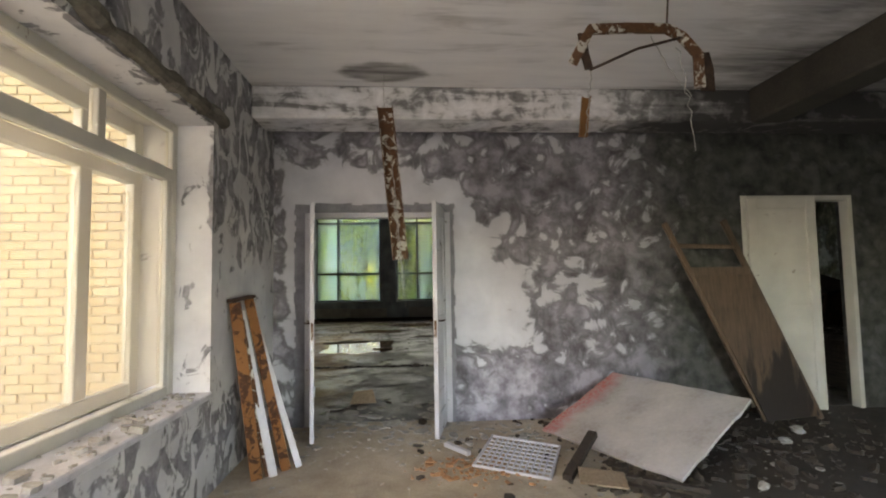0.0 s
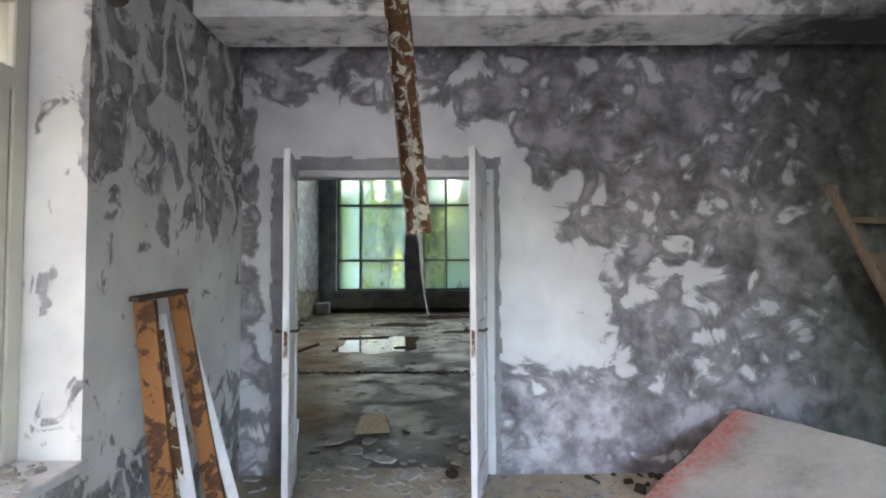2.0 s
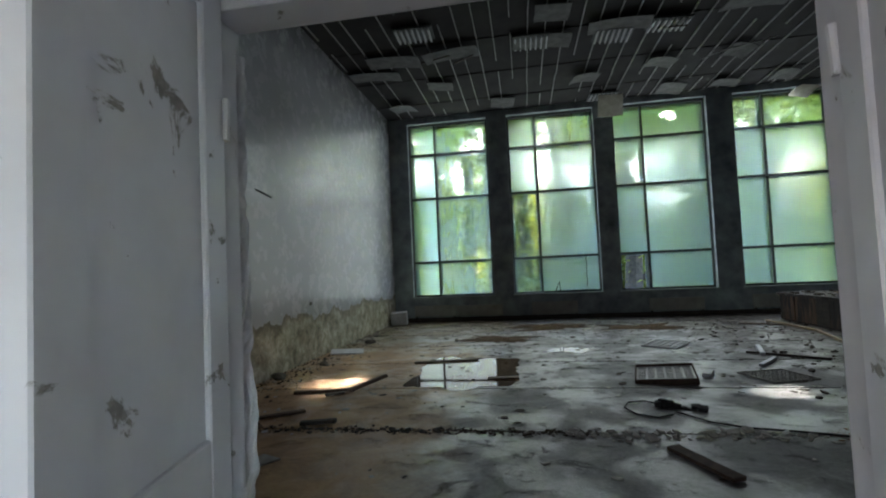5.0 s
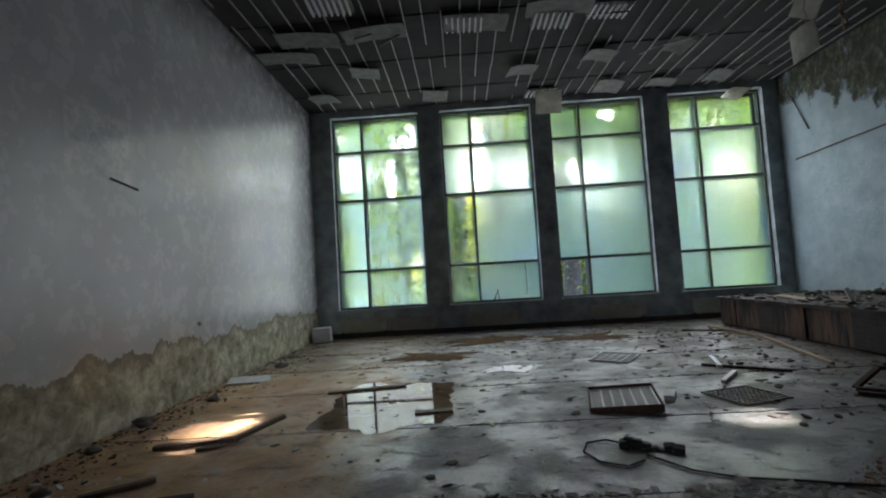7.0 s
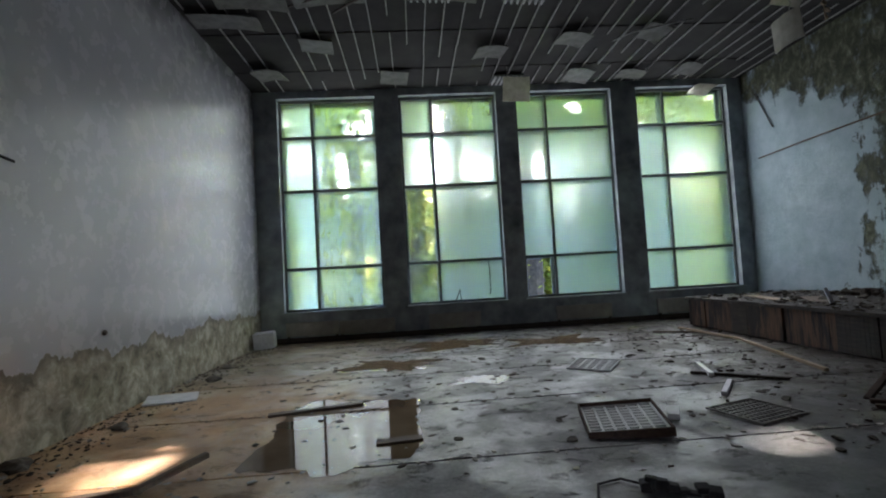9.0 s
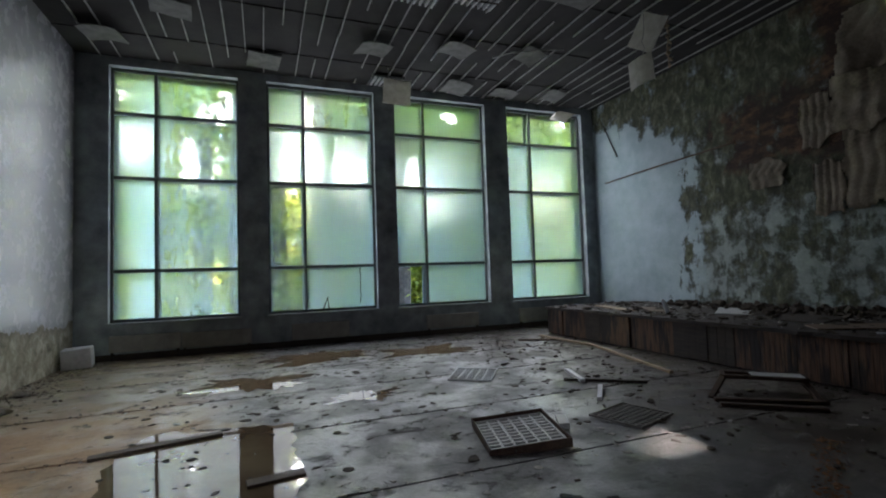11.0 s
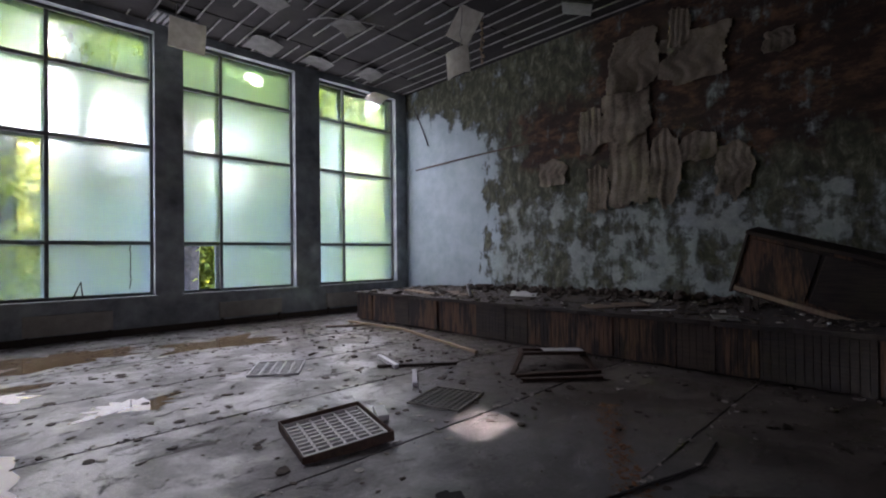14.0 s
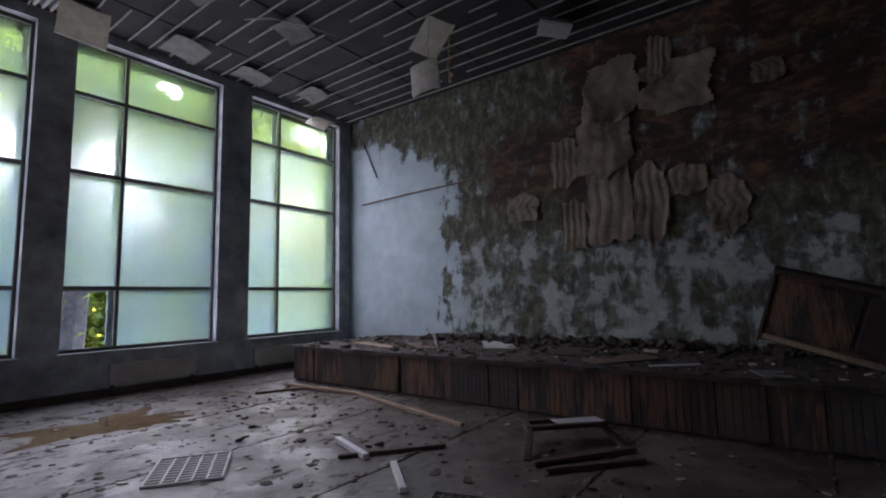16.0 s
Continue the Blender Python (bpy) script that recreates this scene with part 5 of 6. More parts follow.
for i in range(34):
    x = SX0 + 0.02 + i * 0.076
    add_box(bm, x - o.x, x + 0.072 - o.x, SY1 - 0.05 - o.y, SY1 - 0.02 + rng.uniform(0, 0.004) - o.y, 0.02, SZ - 0.06)
part("end_panel", bm, M_DARKWOOD, stage)

# litter on the stage
litter("stage_litter", 1500, lambda r: (r.uniform(SX0 - 0.03, HX1 - 0.05), r.uniform(0.5, SY1 - 0.05)), (0.01, 0.11), M_DARKCRUMB, 41, "dark rotten litter over the stage", SZ + 0.003, 18, 0.4)
litter("stage_crumbs", 420, lambda r: (r.uniform(SX0, HX1 - 0.05), r.uniform(0.5, SY1 - 0.05)), (0.008, 0.05), M_CRUMB, 42, "pale plaster crumbs over the stage", SZ + 0.01, 15, 0.4)
litter("stage_heap", 700, lambda r: (min(HX1 - 0.05, max(SX0 + 0.1, r.gauss(8.1, 0.35))), r.uniform(0.5, 9.5)), (0.02, 0.12), M_DARKCRUMB, 43, "litter heaped along the foot of the wall", SZ + 0.03, 40, 0.9)
for k, (x, y, w, d, rz, mt, lb) in enumerate((
    (7.25, 7.45, 0.9, 0.5, 35, M_PLASTIC, "grey sheet lying on the stage"), (6.9, 6.0, 0.8, 0.55, 10, M_DARKWOOD, "dark board lying on the stage"),
    (6.15, 4.55, 0.55, 0.06, -58, M_STRIP, "white strip lying on the stage"), (5.95, 3.65, 0.34, 0.26, 25, M_TILE, "grey tile scrap over the edge of the stage"),
    (6.3, 9.3, 1.2, 0.25, 80, M_PALEWOOD, "pale split board lying on the stage"), (6.6, 8.6, 0.9, 0.3, 60, M_OLDWOOD, "brown board lying on the stage"),
    (6.4, 5.2, 0.9, 0.4, -40, M_OLDWOOD, "brown board lying on the stage"), (7.4, 5.1, 0.35, 0.2, 15, M_CRUMB, "plaster slab lying on the stage"),
)):
    t = part("sheet", box(-w / 2, w / 2, -d / 2, d / 2, 0, 0.014, pose(x, y, SZ + 0.012, 1.5, -1.5, rz), 0.002), mt)
    tagged(t, lb, "board", "sheets on the stage")
m, ln = basis((6.22, 7.9, SZ + 0.02), (6.2, 7.98, SZ + 0.25), (1, 0, 0))
tagged(part("white_stick", box(-0.03, 0.03, -0.012, 0.012, 0, ln, m, 0.003), M_STRIP), "short white stick leaning on the stage", "stick")

# a dark cabinet lying tilted on the stage
cab = root("fallen_cabinet", (6.95, 2.9, SZ), "dark wooden cabinet lying tilted on the stage", "cabinet")
m = pose(0, 0, 0, 0, 0, 0)
q = Matrix.Translation((0, -0.0, 0.42)) @ Euler((radians(17), radians(-6), 0)).to_matrix().to_4x4()
part("body", box(-0.22, 0.3, -0.85, 0.8, -0.36, 0.40, q, 0.01), M_STAGEWOOD, cab)
part("top_board", box(-0.26, 0.33, -0.9, 0.84, 0.40, 0.45, q, 0.008), M_DARKWOOD, cab)
part("front_rail", box(-0.245, -0.2, -0.84, 0.79, -0.34, -0.28, q, 0.005), M_PALEWOOD, cab)
part("side_board", box(-0.25, 0.31, 0.8, 0.83, -0.38, 0.4, q, 0.005), M_DARKWOOD, cab)
part("front_panel", box(-0.235, -0.215, -0.8, 0.0, -0.24, 0.36, q, 0.006), M_DARKWOOD, cab)
part("front_panel", box(-0.235, -0.215, 0.04, 0.76, -0.24, 0.36, q, 0.006), M_STAGEWOOD, cab)
for sx, sy in ((-0.2, -0.75), (0.25, -0.75), (-0.2, 0.7), (0.25, 0.7)):
    part("foot", box(sx - 0.03, sx + 0.03, sy - 0.03, sy + 0.03, 0.0, 0.2), M_DARKWOOD, cab)

# pipe and slat on the stage wall
bm = bmesh.new()
tube(bm, [(HX1 - 0.03, 11.8, 3.74), (HX1 - 0.03, 10.2, 3.8), (HX1 - 0.03, 8.05, 3.84)], 0.018, 6)
tagged(part("wall_conduit", bm, M_OLDWOOD), "brown conduit along the rotting wall", "conduit")
m, ln = basis((HX1 - 0.03, 11.75, 5.3), (HX1 - 0.02, 11.3, 4.35), (0, 1, 0))
tagged(part("dangling_slat", box(-0.012, 0.012, -0.008, 0.008, 0, ln, m), M_DARKWOOD), "thin dark slat hanging on the wall", "slat")


def peel(y0, y1, z0, z1, seed, bulge=0.1, mat=None):
    """A sheet of plaster or lining that has come away from the stage wall."""
    rng = random.Random(seed)
    bm = bmesh.new()
    ny, nz = 34, 40
    g = {}
    for i in range(ny + 1):
        for j in range(nz + 1):
            u, v = i / ny, j / nz
            dy = 0.05 * noise.noise((v * 4, seed, 0)) * (1 if i in (0, ny) else 0.4)
            dz = 0.1 * noise.noise((u * 5, seed + 9.1, 0)) * (1 if j == 0 else 0.25 if j == nz else 0.0)
            x = HX1 - 0.012 - bulge * (1 - v) ** 1.3 * (0.6 + 0.7 * noise.noise((u * 3, v * 2, seed))) - 0.02 * abs(math.sin(u * 14 + 3 * noise.noise((v * 3, seed, 2))))
            g[i, j] = bm.verts.new((min(x, HX1 - 0.006), y0 + (y1 - y0) * u + dy, z0 + (z1 - z0) * v + dz))
    for i in range(ny):
        for j in range(nz):
            u, v = (i + 0.5) / ny * 2 - 1, (j + 0.5) / nz * 2 - 1
            if 1.05 - max(abs(u), abs(v)) ** 2 * 0.75 - 0.25 * (abs(u) + abs(v)) + 0.4 * noise.noise((u * 1.6 + seed * 5.7, v * 2.0, seed)) < 0.16:
                continue
            bm.faces.new((g[i, j], g[i + 1, j], g[i + 1, j + 1], g[i, j + 1]))
    bmesh.ops.solidify(bm, geom=bm.faces, thickness=0.008)
    part("plaster_sheet", bm, mat or M_PEEL, wall_east, "buckled pale brown sheet peeling off the wall", True)


SHEETS = (
    (5.4, 6.25, 2.2, 3.75, 0.1), (5.35, 6.4, 3.4, 4.5, 0.14), (6.3, 6.85, 3.3, 4.3, 0.06), (6.2, 6.7, 2.15, 3.15, 0.05), (4.85, 5.45, 2.2, 3.6, 0.17), (5.2, 6.2, 4.3, 5.55, 0.2),
    (4.1, 5.25, 4.25, 5.2, 0.14), (3.8, 4.4, 2.25, 3.2, 0.08), (4.3, 4.95, 2.9, 3.45, 0.1), (3.25, 3.7, 4.4, 4.8, 0.12), (7.1, 7.8, 2.8, 3.4, 0.08), (4.7, 5.1, 4.9, 5.7, 0.08),
)
for k, a in enumerate(SHEETS):
    peel(a[0], a[1], a[2], a[3], k + 1, a[4])

# things on the floor
tray = louvre("lamp_tray", 0.62, 0.66, 6, 10, 0.022, 0.03, M_PALEPLASTIC, "rust-edged lamp tray with a grey louvre, lying on the floor", "fallen lamps", 0.035, 0.07, M_RUSTDARK)
tray.matrix_basis = pose(1.7, 5.26, 0.02, 3, -4, -13)
g1 = louvre("lamp_louvre", 0.56, 0.6, 5, 10, 0.018, 0.014, M_PLASTIC, "grey lamp louvre lying on the wet floor", "fallen lamps")
g1.matrix_basis = pose(2.38, 7.7, 0.012, 2, 0, -35)
g2 = louvre("lamp_louvre", 0.6, 0.5, 10, 8, 0.012, 0.012, M_DARKPLASTIC, "dirty lamp louvre half sunk in silt", "fallen lamps")
g2.matrix_basis = pose(2.98, 5.3, 0.004, 1, 1, 20)


def stick(name, a, b, w, h, mat, label, cat="stick", group="sticks on the floor"):
    m, ln = basis(a, b, (0, 0, 1))
    return tagged(part(name, box(-h / 2, h / 2, -w / 2, w / 2, 0, ln, m, 0.004), mat), label, cat, group)


stick("white_tube", (3.64, 7.27, 0.03), (3.42, 6.62, 0.03), 0.06, 0.05, M_STRIP, "white tube lying on the floor")
stick("white_tube", (3.43, 6.3, 0.03), (3.05, 5.85, 0.025), 0.055, 0.04, M_STRIP, "short white tube lying on the floor")
stick("metal_scrap", (2.3, 5.5, 0.03), (2.17, 5.25, 0.03), 0.1, 0.05, M_PLASTIC, "short grey channel lying beside the tray")
stick("batten", (3.3, 6.86, 0.02), (4.1, 6.24, 0.02), 0.05, 0.03, M_DARKWOOD, "thin dark batten lying on the floor")
stick("pole", (5.2, 10.4, 0.05), (5.38, 8.8, 0.03), 0.05, 0.04, M_PALEWOOD, "long pale pole lying by the stage")
stick("pole", (5.38, 8.9, 0.03), (4.78, 6.5, 0.02), 0.05, 0.04, M_PALEWOOD, "long pale pole lying by the stage")
stick("plank", (4.6, 10.3, 0.02), (5.4, 9.9, 0.02), 0.09, 0.025, M_OLDWOOD, "brown plank lying by the stage")
stick("batten", (-2.85, 4.5, 0.02), (-2.1, 4.62, 0.03), 0.07, 0.04, M_OLDWOOD, "broken brown batten on the silted floor")
stick("batten", (-2.15, 4.58, 0.03), (-1.8, 4.98, 0.12), 0.06, 0.04, M_OLDWOOD, "broken brown batten on the silted floor")
stick("batten", (-2.4, 4.4, 0.02), (-2.2, 4.52, 0.02), 0.05, 0.03, M_DARKWOOD, "dark splinter on the silted floor")
stick("batten", (-2.75, 3.5, 0.02), (-2.35, 3.78, 0.02), 0.06, 0.03, M_OLDWOOD, "short brown batten on the silted floor")
stick("batten", (2.6, 2.85, 0.03), (3.1, 2.3, 0.03), 0.05, 0.05, M_RUSTDARK, "rusty bar on the dark floor")

# bent lamp frame by the stage
o = Vector((4.8, 5.3, 0))
fr = root("bent_lamp", o, "bent dark metal lamp frame lying by the stage", "lamp", "fallen lamps")
for a, b in (((4.55, 5.55, 0.17), (5.15, 5.02, 0.16)), ((4.72, 5.7, 0.17), (5.32, 5.18, 0.16)), ((4.55, 5.55, 0.16), (4.17, 5.4, 0.0)), ((4.55, 5.55, 0.17), (4.72, 5.7, 0.17)), ((5.15, 5.02, 0.16), (5.32, 5.18, 0.16)), ((5.2, 5.1, 0.15), (4.95, 4.75, 0.0)), ((4.1, 5.3, 0.02), (4.95, 4.7, 0.02)), ((4.0, 5.15, 0.02), (4.7, 4.55, 0.02))):
    m, ln = basis(a, b, (0, 0, 1))
    m.translation -= o
    part("bar", box(-0.02, 0.02, -0.03, 0.03, 0, ln, m, 0.004), M_RUSTDARK, fr)
m, ln = basis((4.62, 5.63, 0.19), (5.22, 5.1, 0.18), (0, 0, 1))
m.translation -= o
part("reflector", box(-0.004, 0.004, -0.09, 0.09, 0.3, ln, m), M_PLASTIC, fr, "grey reflector sheet")

# black torn fitting and its cable
rng = random.Random(8)
fit = root("torn_fitting", (1.48, 3.98, 0), "black torn lamp fitting lying on the floor", "fitting")
for i in range(7):
    part("rib", box(-0.2 + i * 0.06, -0.118 + i * 0.06, -0.04, 0.05 + rng.uniform(-0.02, 0.02), 0.0, 0.035 + rng.uniform(-0.015, 0.03), pose(0, 0, 0, rng.uniform(-9, 9), rng.uniform(-10, 10), -20 + rng.uniform(-8, 8)), 0.008), M_BLACK, fit)
part("end_plate", box(-0.22, -0.15, -0.05, 0.05, 0, 0.09, pose(0, 0, 0, 0, -10, -20), 0.01), M_BLACK, fit)
bm = bmesh.new()
tube(bm, [(1.35, 3.75, 0.012), (1.2, 3.66, 0.01), (1.03, 3.76, 0.01), (0.96, 3.97, 0.012), (1.03, 4.15, 0.012), (1.2, 4.2, 0.012), (1.33, 4.05, 0.02)], 0.008, 6)
tube(bm, [(1.4, 3.85, 0.012), (1.6, 3.55, 0.01), (1.85, 3.4, 0.01), (2.2, 3.32, 0.01), (2.6, 3.2, 0.01), (3.1, 3.05, 0.01), (3.6, 3.1, 0.01)], 0.008, 6)
tagged(part("cable", bm, M_BLACK), "black cable looped on the wet floor", "cable")

# blocks, sheets and bricks along the green wall
tagged(part("plaster_block", box(-0.22, 0.22, -0.16, 0.16, 0, 0.36, pose(-3.42, 11.7, 0, 2, -3, 8), 0.02), M_WHITEPLASTER), "white block standing in the corner of the hall", "block")
tagged(part("white_sheet", box(-0.3, 0.3, -0.22, 0.22, 0, 0.02, pose(-3.3, 7.45, 0.01, 2, 3, 20), 0.003), M_WHITEPLASTER), "white tile sheet lying by the wall", "sheet")
crate = root("wood_crate", (-3.4, 2.95, 0), "orange wooden box standing open by the wall", "box", "", "", 12)
for nm, x0, x1, y0, y1, z0, z1 in (("base", -0.24, 0.2, -0.2, 0.2, 0.0, 0.015), ("side", -0.24, -0.225, -0.2, 0.2, 0.015, 0.34), ("side", 0.185, 0.2, -0.2, 0.2, 0.015, 0.34), ("end", -0.225, 0.185, -0.2, -0.185, 0.015, 0.33), ("end", -0.225, 0.185, 0.185, 0.2, 0.015, 0.34)):
    part(nm, box(x0, x1, y0, y1, z0, z1, None, 0.003), M_ORANGEWOOD, crate)
part("rim", box(0.182, 0.206, -0.2, 0.2, 0.34, 0.356, None, 0.004), M_PALEWOOD, crate, "pale worn rim")
bm = bmesh.new()
shard(bm, -2.85, 2.87, 0.03, 0.2, 0.02, random.Random(17), 6)
tagged(part("rusty_sheet", bm, M_ORANGE), "rusty orange sheet scrap lying on crumbs", "metal scrap")
# folded board just inside the doorway
bm = bmesh.new()
fold = [(-0.16, -0.1, 0.0), (0.15, -0.13, 0.0), (0.12, 0.0, 0.13), (-0.1, 0.02, 0.11), (-0.12, 0.16, 0.0), (0.17, 0.13, 0.0)]
up = [bm.verts.new((x, y, z + 0.008)) for x, y, z in fold]
dn = [bm.verts.new((x, y, z)) for x, y, z in fold]
for a, b, c, d in ((0, 1, 2, 3), (3, 2, 5, 4)):
    bm.faces.new([up[k] for k in (a, b, c, d)])
    bm.faces.new([dn[k] for k in (d, c, b, a)])
for a, b in ((0, 1), (1, 2), (2, 5), (5, 4), (4, 3), (3, 0)):
    bm.faces.new((up[a], dn[a], dn[b], up[b]))
bmesh.ops.transform(bm, matrix=pose(-0.26, 0.95, 0, 0, 0, 12), verts=bm.verts)
tagged(part("folded_board", bm, M_PALEWOOD), "broken brown board folded like a tent on the floor", "board")
for k, (x, y, s) in enumerate(((-3.5, 5.3, 0.13), (-3.25, 6.3, 0.1), (-3.45, 4.5, 0.09), (-3.2, 8.5, 0.12), (-3.4, 9.5, 0.1), (-3.1, 3.6, 0.08))):
    bm = bmesh.new()
    bmesh.ops.create_icosphere(bm, subdivisions=2, radius=s)
    rr = random.Random(k)
    for v in bm.verts:
        v.co *= 0.75 + 0.5 * noise.noise(v.co * 9 + Vector((k * 3.3, 0, 0)))
        v.co.z = max(v.co.z * 0.6, -s * 0.3)
    bmesh.ops.transform(bm, matrix=pose(x, y, s * 0.3), verts=bm.verts)
    tagged(part("plaster_lump", bm, M_DARKSTONE), "dark plaster lump fallen by the wall", "rubble lump", "lumps along the wall")

along = lambda r: (HX0 + abs(r.gauss(0, 0.35)) + 0.02, r.uniform(0.5, 12.1))
litter("wall_rubble", 1900, along, (0.006, 0.035), M_DARKCRUMB, 51, "dark crumbs of plaster along the wall foot", 0, 20, 0.5)
litter("wall_crumbs", 350, along, (0.006, 0.045), M_CRUMB, 52, "pale crumbs of plaster along the wall foot", 0, 20, 0.4)
litter("floor_litter", 2600, lambda r: (r.uniform(-1.8, 5.6), 12.1 - min(11.5, abs(r.gauss(0, 4.0)))), (0.005, 0.07), M_DARKCRUMB, 53, "dark leaves and flakes stuck to the wet floor", 0.002, 5, 0.12)
litter("floor_flakes", 420, lambda r: (r.uniform(-2.5, 5.6), r.uniform(2.2, 12)), (0.008, 0.06), M_CRUMB, 54, "pale paint flakes on the wet floor", 0.002, 5, 0.12)
litter("east_litter", 900, lambda r: (min(5.65, r.gauss(4.6, 0.8)), r.uniform(0.6, 10.5)), (0.008, 0.06), M_DARKCRUMB, 55, "dark earth and splinters before the stage", 0, 20, 0.5)
for k, yj in enumerate(JOINTS[1:-1]):
    litter("joint_crumbs", 200, lambda r: (r.uniform(HX0, 5.6), r.gauss(yj, 0.035)), (0.006, 0.035), M_CRUMB if k < 2 else M_DARKCRUMB, 60 + k, "crumbled concrete along a joint of the floor", 0, 15, 0.4)
litter("rust_litter", 600, lambda r: (lambda s: (2.4 + s * 1.5 + r.gauss(0, 0.05), 3.2 + s * 0.9 + r.gauss(0, 0.06)))(r.random()), (0.005, 0.024), M_ORANGE, 70, "rusty crumbs in a line over the floor", 0, 15, 0.4)


def puddle(name, cx, cy, rx, ry, seed, ragged=0.25):
    bm = bmesh.new()
    n = 90
    vs = []
    for i in range(n):
        a = 6.28318 * i / n
        c, s = math.cos(a), math.sin(a)
        k = 1.0 / max(abs(c), abs(s)) ** 0.7
        k *= 1 + ragged * noise.noise((c * 1.7 + seed, s * 1.7, 0)) + ragged * 0.6 * noise.noise((c * 6 + seed, s * 6, 3))
        vs.append(bm.verts.new((cx + rx * k * c, cy + ry * k * s, 0.003)))
    bm.faces.new(vs)
    structure(name, bm, M_WATER, "shallow rainwater standing on the floor")


puddle("water_1", -0.85, 5.75, 0.72, 1.0, 1.0, 0.2)
puddle("water_2", -0.5, 8.8, 0.6, 0.45, 5.0, 0.7)
puddle("water_3", 0.6, 10.5, 0.9, 0.5, 9.0, 0.7)
puddle("water_4", 2.6, 10.2, 0.8, 0.5, 14.0, 0.7)
puddle("water_5", 0.75, 7.35, 0.36, 0.2, 19.0, 0.8)
# silt and wood that rise out of the largest puddle
stick("batten", (-1.75, 6.35, 0.01), (-0.75, 6.55, 0.012), 0.1, 0.03, M_OLDWOOD, "rotten plank half under water")
stick("batten", (-0.5, 5.25, 0.01), (-0.1, 5.3, 0.012), 0.12, 0.02, M_OLDWOOD, "rotten plank half under water")
# loose wires on the window sill
bm = bmesh.new()
tube(bm, [(0.85, 12.3, SILL), (0.9, 12.28, SILL + 0.12), (0.97, 12.3, SILL + 0.3), (1.0, 12.3, SILL + 0.02)], 0.012, 6)
tagged(part("bent_wire", bm, M_BLACK), "bent dark wire standing on the window sill", "wire")
bm = bmesh.new()
tube(bm, slack((1.72, 12.38, 1.66), (1.72, 12.38, 0.85), 0.0, 10, 0.015, 2), 0.008, 5)
tagged(part("hanging_wire", bm, M_BLACK), "dark wire hanging before a pane", "wire")

# marks on the glossy wall
m, ln = basis((HX0 + 0.012, 5.1, 2.73), (HX0 + 0.006, 5.55, 2.68), (1, 0, 0))
tagged(part("wall_splinter", box(-0.006, 0.006, -0.012, 0.012, 0, ln, m, 0.002), M_BLACK), "thin dark splinter stuck on the glossy wall", "splinter")
bm = bmesh.new()
bmesh.ops.create_icosphere(bm, subdivisions=1, radius=0.035)
bmesh.ops.transform(bm, matrix=pose(HX0 + 0.005, 6.75, 0.98), verts=bm.verts)
tagged(part("wall_plug", bm, M_DARKSTONE), "small dark plug in the glossy wall", "plug")


# more scraps on the floors
stick("broken_batten", (1.46, -1.5, 0.02), (1.84, -1.02, 0.17), 0.075, 0.05, M_DARKWOOD, "charred batten propped on the fallen board", "wood scrap", "scraps by the fallen board")
stick("broken_batten", (1.56, -1.36, 0.03), (2.3, -1.86, 0.05), 0.04, 0.03, M_DARKWOOD, "thin charred lath before the fallen board", "wood scrap", "scraps by the fallen board")
litter("splinters", 130, lambda r: (r.gauss(1.95, 0.22), r.gauss(-1.6, 0.14)), (0.015, 0.07), M_DARKCRUMB, 81, "charred splinters heaped before the fallen board", 0.0, 40, 0.8)
litter("sand_heap", 260, lambda r: (r.gauss(0.85, 0.22), r.gauss(-1.2, 0.16)), (0.008, 0.045), M_ORANGEWOOD, 82, "ochre crumbs beside the lamp louvre", 0.0, 25, 0.7)
litter("white_rubble", 120, lambda r: (r.uniform(0.3, 2.3), r.gauss(3.2, 0.06)), (0.015, 0.07), M_CRUMB, 83, "white plaster lumps along the broken floor joint", 0.0, 20, 0.5)
litter("white_rubble", 50, lambda r: (r.uniform(-3.5, -1.9), r.gauss(3.6, 0.5)), (0.01, 0.05), M_WHITEPLASTER, 84, "white plaster crumbs on the silt", 0.0, 15, 0.4)
litter("orange_rubble", 150, lambda r: (r.gauss(-3.2, 0.22), r.gauss(3.2, 0.1)), (0.015, 0.075), M_ORANGE, 85, "rusty orange crumbs by the wall", 0.0, 25, 0.6)
litter("earth_edge", 1100, lambda r: (r.uniform(-3.4, 0.6), r.gauss(3.24, 0.045)), (0.006, 0.032), M_DARKCRUMB, 86, "dark earth along the broken floor joint", 0.0, 20, 0.5)
for k, (x, y, w, d, a) in enumerate(((-2.45, 2.55, 0.24, 0.12, 20), (-2.1, 2.5, 0.16, 0.09, -30), (-2.75, 2.4, 0.2, 0.1, 50))):
    bm = bmesh.new()
    shard(bm, x, y, 0.004, w, 0.012, random.Random(90 + k), 3)
    tagged(part("plaster_sheet", bm, M_CRUMB), "pale flake of plaster lying on the silt", "plaster flake", "flakes on the silt")
stick("batten", (-2.2, 3.36, 0.02), (-1.85, 3.42, 0.03), 0.06, 0.04, M_DARKWOOD, "dark splinter at the floor joint")
stick("metal_scrap", (1.1, 2.9, 0.02), (1.35, 2.35, 0.02), 0.11, 0.03, M_RUSTDARK, "rusted metal strip lying by the doorway")


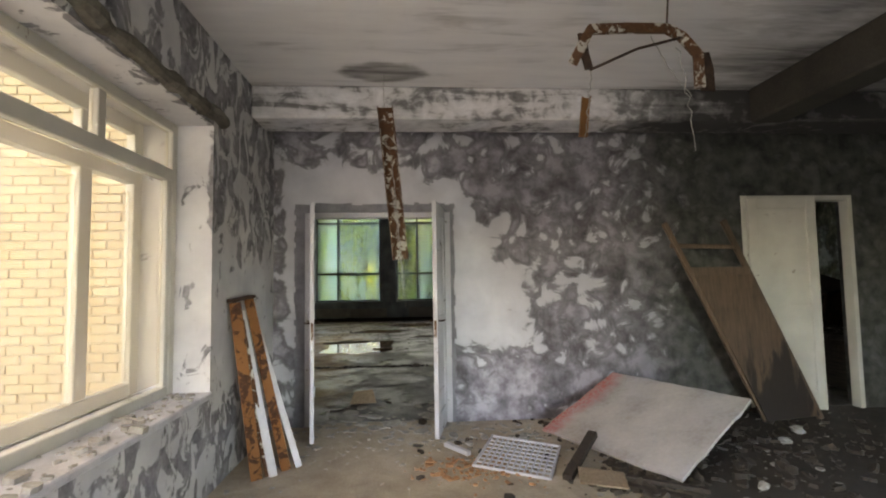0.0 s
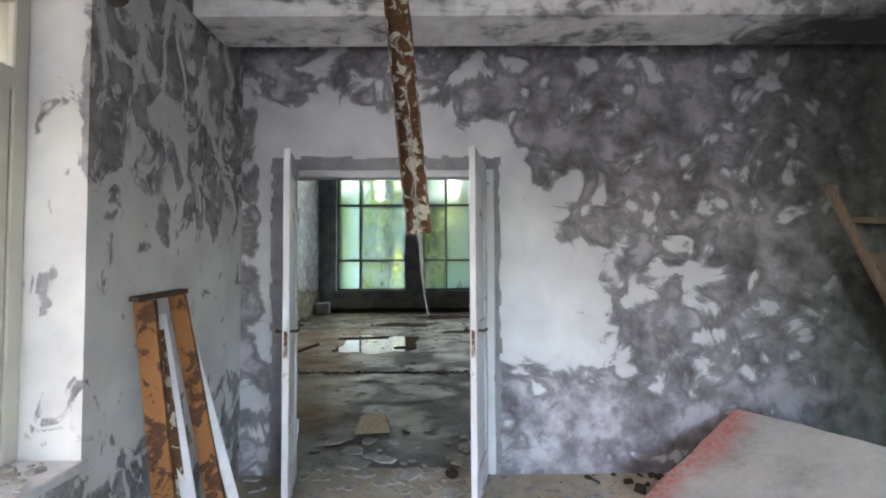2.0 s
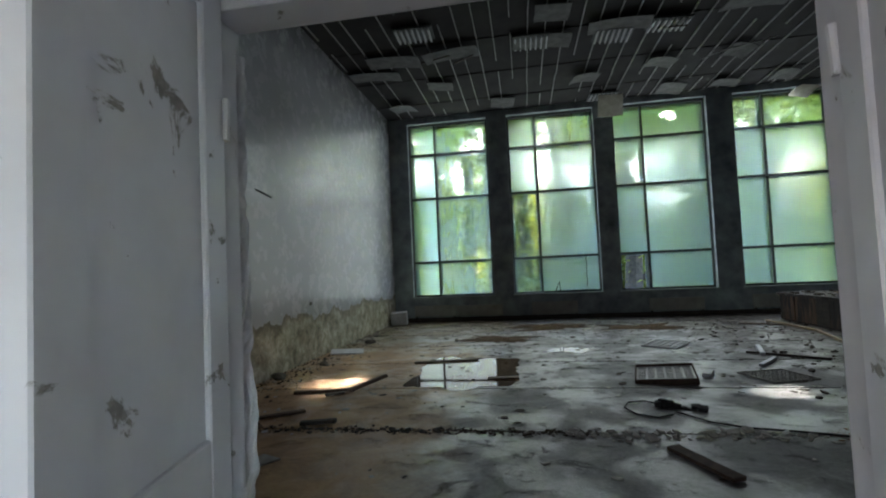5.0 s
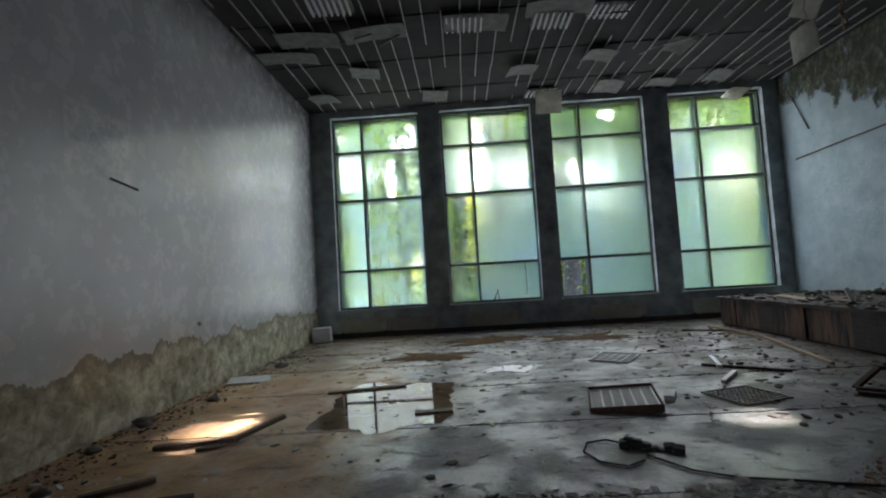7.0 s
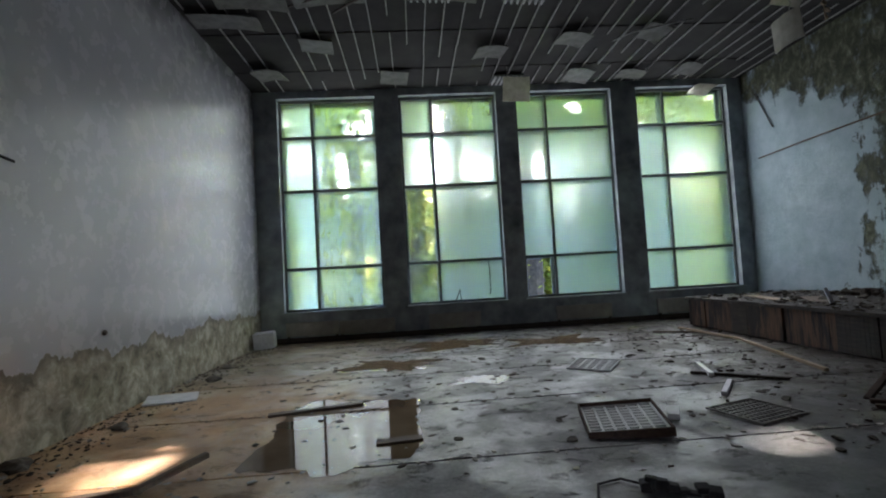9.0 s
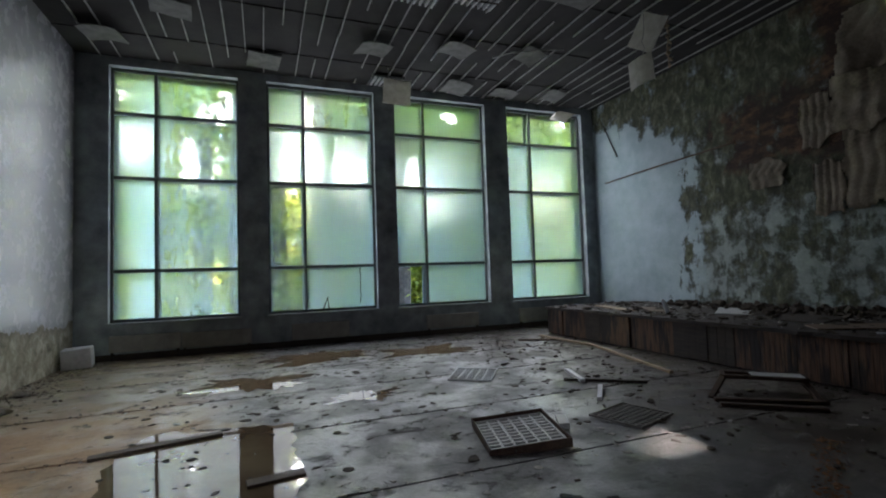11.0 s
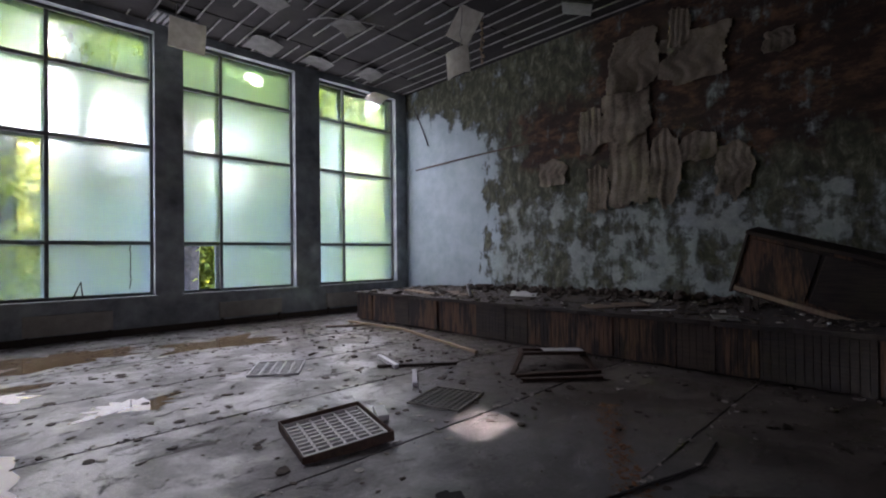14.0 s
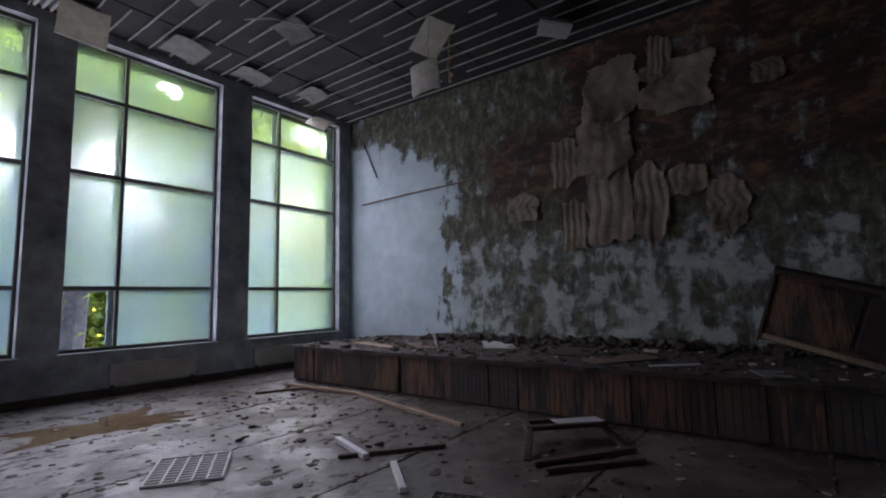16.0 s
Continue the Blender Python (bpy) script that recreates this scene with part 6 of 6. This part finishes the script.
# ---- trees outside ----
def leaf_mesh(name, pts, size, seed, mat):
    """Many small bent leaves at the given places."""
    r = np.random.RandomState(seed)
    n = len(pts)
    a, b = r.normal(size=(n, 3)), r.normal(size=(n, 3))
    a /= np.linalg.norm(a, axis=1)[:, None]
    b -= (a * b).sum(1)[:, None] * a
    b /= np.linalg.norm(b, axis=1)[:, None]
    s = (size * r.uniform(0.6, 1.5, n))[:, None]
    v = np.stack([pts - a * s, pts + b * s * 0.5, pts + a * s, pts - b * s * 0.5], 1).reshape(-1, 3)
    f = np.arange(4 * n).reshape(-1, 4)
    me = bpy.data.meshes.new(name)
    me.from_pydata(v.tolist(), [], f.tolist())
    me.materials.append(mat)
    return me


def tree(x, y, h, spread, seed, base=0.25, dense=13000, leaf=0.115, far=False):
    r = random.Random(seed)
    ob = root("tree", (x, y, -0.5), "leafy tree close outside the tall windows", "tree", "trees outside the hall")
    bm = bmesh.new()
    trunk = [(0, 0, 0)]
    for i in range(1, 9):
        trunk.append((trunk[-1][0] + r.uniform(-0.12, 0.12), trunk[-1][1] + r.uniform(-0.12, 0.12), h * 0.9 * i / 8))
    tube(bm, trunk, [0.02 + 0.022 * h * (1 - i / 8.5) for i in range(9)], 8)
    tips = []
    for i in range(34):
        k = r.uniform(base, 0.98)
        j = min(7, int(k * 8))
        p = Vector(trunk[j]).lerp(Vector(trunk[j + 1]), k * 8 - j)
        a = r.uniform(0, 6.283)
        ln = spread * (1.15 - 0.75 * abs(k - 0.45)) * r.uniform(0.5, 1.05)
        q = p + Vector((math.cos(a) * ln, math.sin(a) * ln, ln * r.uniform(-0.1, 0.4)))
        mid = p.lerp(q, 0.5) + Vector((0, 0, 0.12 * ln))
        tube(bm, [p, mid, q], [0.05, 0.03, 0.01], 5)
        tips += [p.lerp(q, 0.4) + Vector((0, 0, 0.1 * ln)), mid.lerp(q, 0.6), q]
    part("trunk", bm, M_BARK, ob)
    rr = np.random.RandomState(seed)
    t = np.array([list(p) for p in tips])
    c = t[rr.randint(0, len(t), dense)]
    clump = rr.normal(size=(len(t), 3)) * 0.1
    pts = c + rr.normal(size=(dense, 3)) * np.array([0.38, 0.38, 0.28]) * (0.5 + 0.5 * rr.rand(dense)[:, None]) * spread / 2.2
    wx, wy, wz = pts[:, 0] + x, pts[:, 1] + y, pts[:, 2] - 0.5
    az, el = np.degrees(np.arctan2(wx + 0.5, wy - 3.0)), np.degrees(np.arctan2(wz - 1.6, np.hypot(wx + 0.5, wy - 3.0)))
    thin = np.where((el > 6) & (el < 29), np.where(az > -5, np.where(el < 12, 0.4, np.where(az > 17, 0.62, np.where(el < 16, 0.62, 0.8))), 0.4), 0.0)
    if far:
        thin = np.zeros(len(pts))
    thin[(np.abs(az - 7) < 2.8) & (np.abs(el - 19.5) < 2.2)] = 0.9
    # gaps through which the sun reaches the floor and the glossy wall
    el_t, az_t = math.tan(radians(SUN_EL)) / math.cos(radians(SUN_AZ)), math.tan(radians(SUN_AZ))
    for sx, sy, sz, gap, cut in ((-2.5, 4.75, 0.0, 0.6, 0.94), (2.75, 4.55, 0.0, 0.27, 0.985), (-3.66, 8.2, 2.4, 0.17, 0.985), (-3.66, 7.8, 2.3, 0.12, 0.985)):
        thin[np.hypot(wx - sx - (wy - sy) * az_t, wz - sz - (wy - sy) * el_t) < gap] = cut
    thin[wy < 14.6] = 1.0
    pts = pts[rr.rand(len(pts)) > thin]  # openings towards the sky
    crown = new("crown", leaf_mesh("crown", pts, leaf, seed, M_LEAF))
    crown.parent = ob
    return ob


for k, (x, y, h, s, base) in enumerate((
    (-4.6, 16.6, 15.0, 3.2, 0.2), (-2.2, 18.2, 16.0, 3.4, 0.2), (-0.9, 16.4, 13.0, 2.6, 0.5), (1.9, 18.5, 15.0, 3.4, 0.42), (3.6, 15.8, 14.0, 2.6, 0.42), (4.4, 18.6, 16.0, 3.4, 0.42),
    (6.9, 16.4, 15.0, 3.0, 0.42), (9.2, 18.0, 16.0, 3.4, 0.5), (11.6, 15.8, 13.5, 3.0, 0.3), (-7.2, 19.5, 16.0, 3.4, 0.2), (7.2, 21.0, 18.0, 3.6, 0.4), (-3.6, 22.5, 18.0, 3.6, 0.2), (13.0, 21.0, 16.0, 3.6, 0.3), (0.2, 18.2, 15.0, 3.2, 0.42),
    (5.6, 16.4, 15.0, 3.0, 0.45), (9.6, 20.6, 15.0, 3.4, 0.15), (12.2, 18.6, 15.0, 3.4, 0.12), (14.8, 20.2, 15.0, 3.4, 0.12), (11.0, 23.5, 17.0, 3.6, 0.12), (17.2, 23.0, 16.0, 3.6, 0.12), (14.0, 26.0, 18.0, 3.8, 0.12), (2.4, 21.5, 7.5, 2.6, 0.1), (5.2, 22.5, 8.0, 2.8, 0.1), (8.6, 21.0, 7.0, 2.6, 0.1), (-0.3, 22.0, 8.0, 2.8, 0.1), (3.2, 19.2, 5.0, 2.0, 0.1), (6.6, 19.0, 5.5, 2.0, 0.1), (1.5, 16.0, 14.0, 2.6, 0.45),
)):
    tree(x, y, h, s, 100 + k, base)
# tall back row, added to hold the sun off panes and floor
for k, x in enumerate((-9.5, -7.0, -4.6, -2.0, 0.6, 3.1, 5.6, 8.2, 10.8)):
    tree(x, 26.5 + 1.6 * (k % 2), 19.5 + (k * 7 % 3), 3.6, 160 + k, 0.5, 15000, 0.18, True)
rr = np.random.RandomState(7)
n = 26000
pts = np.stack([rr.uniform(-14, 20, n), 15.3 + rr.gamma(2.0, 1.6, n), -0.5 + rr.gamma(1.8, 0.8, n)], 1)
tagged(new("undergrowth", leaf_mesh("undergrowth", pts, 0.1, 8, M_LEAF)), "dense green undergrowth below the trees", "shrubs", "", "stuff")
n = 42000
px, py = rr.uniform(-45, 50, n), rr.uniform(27, 46, n)
pz = -0.5 + rr.rand(n) ** 0.9 * (np.where(px > 0, 5.5, 8.0) + 2.0 * np.sin(px * 0.35 + 1.0) + 1.2 * np.sin(px * 0.9 + py))
tagged(new("far_wood", leaf_mesh("far_wood", np.stack([px, py, pz], 1), 0.3, 9, M_LEAF)), "green wood behind the garden", "wood", "", "stuff")
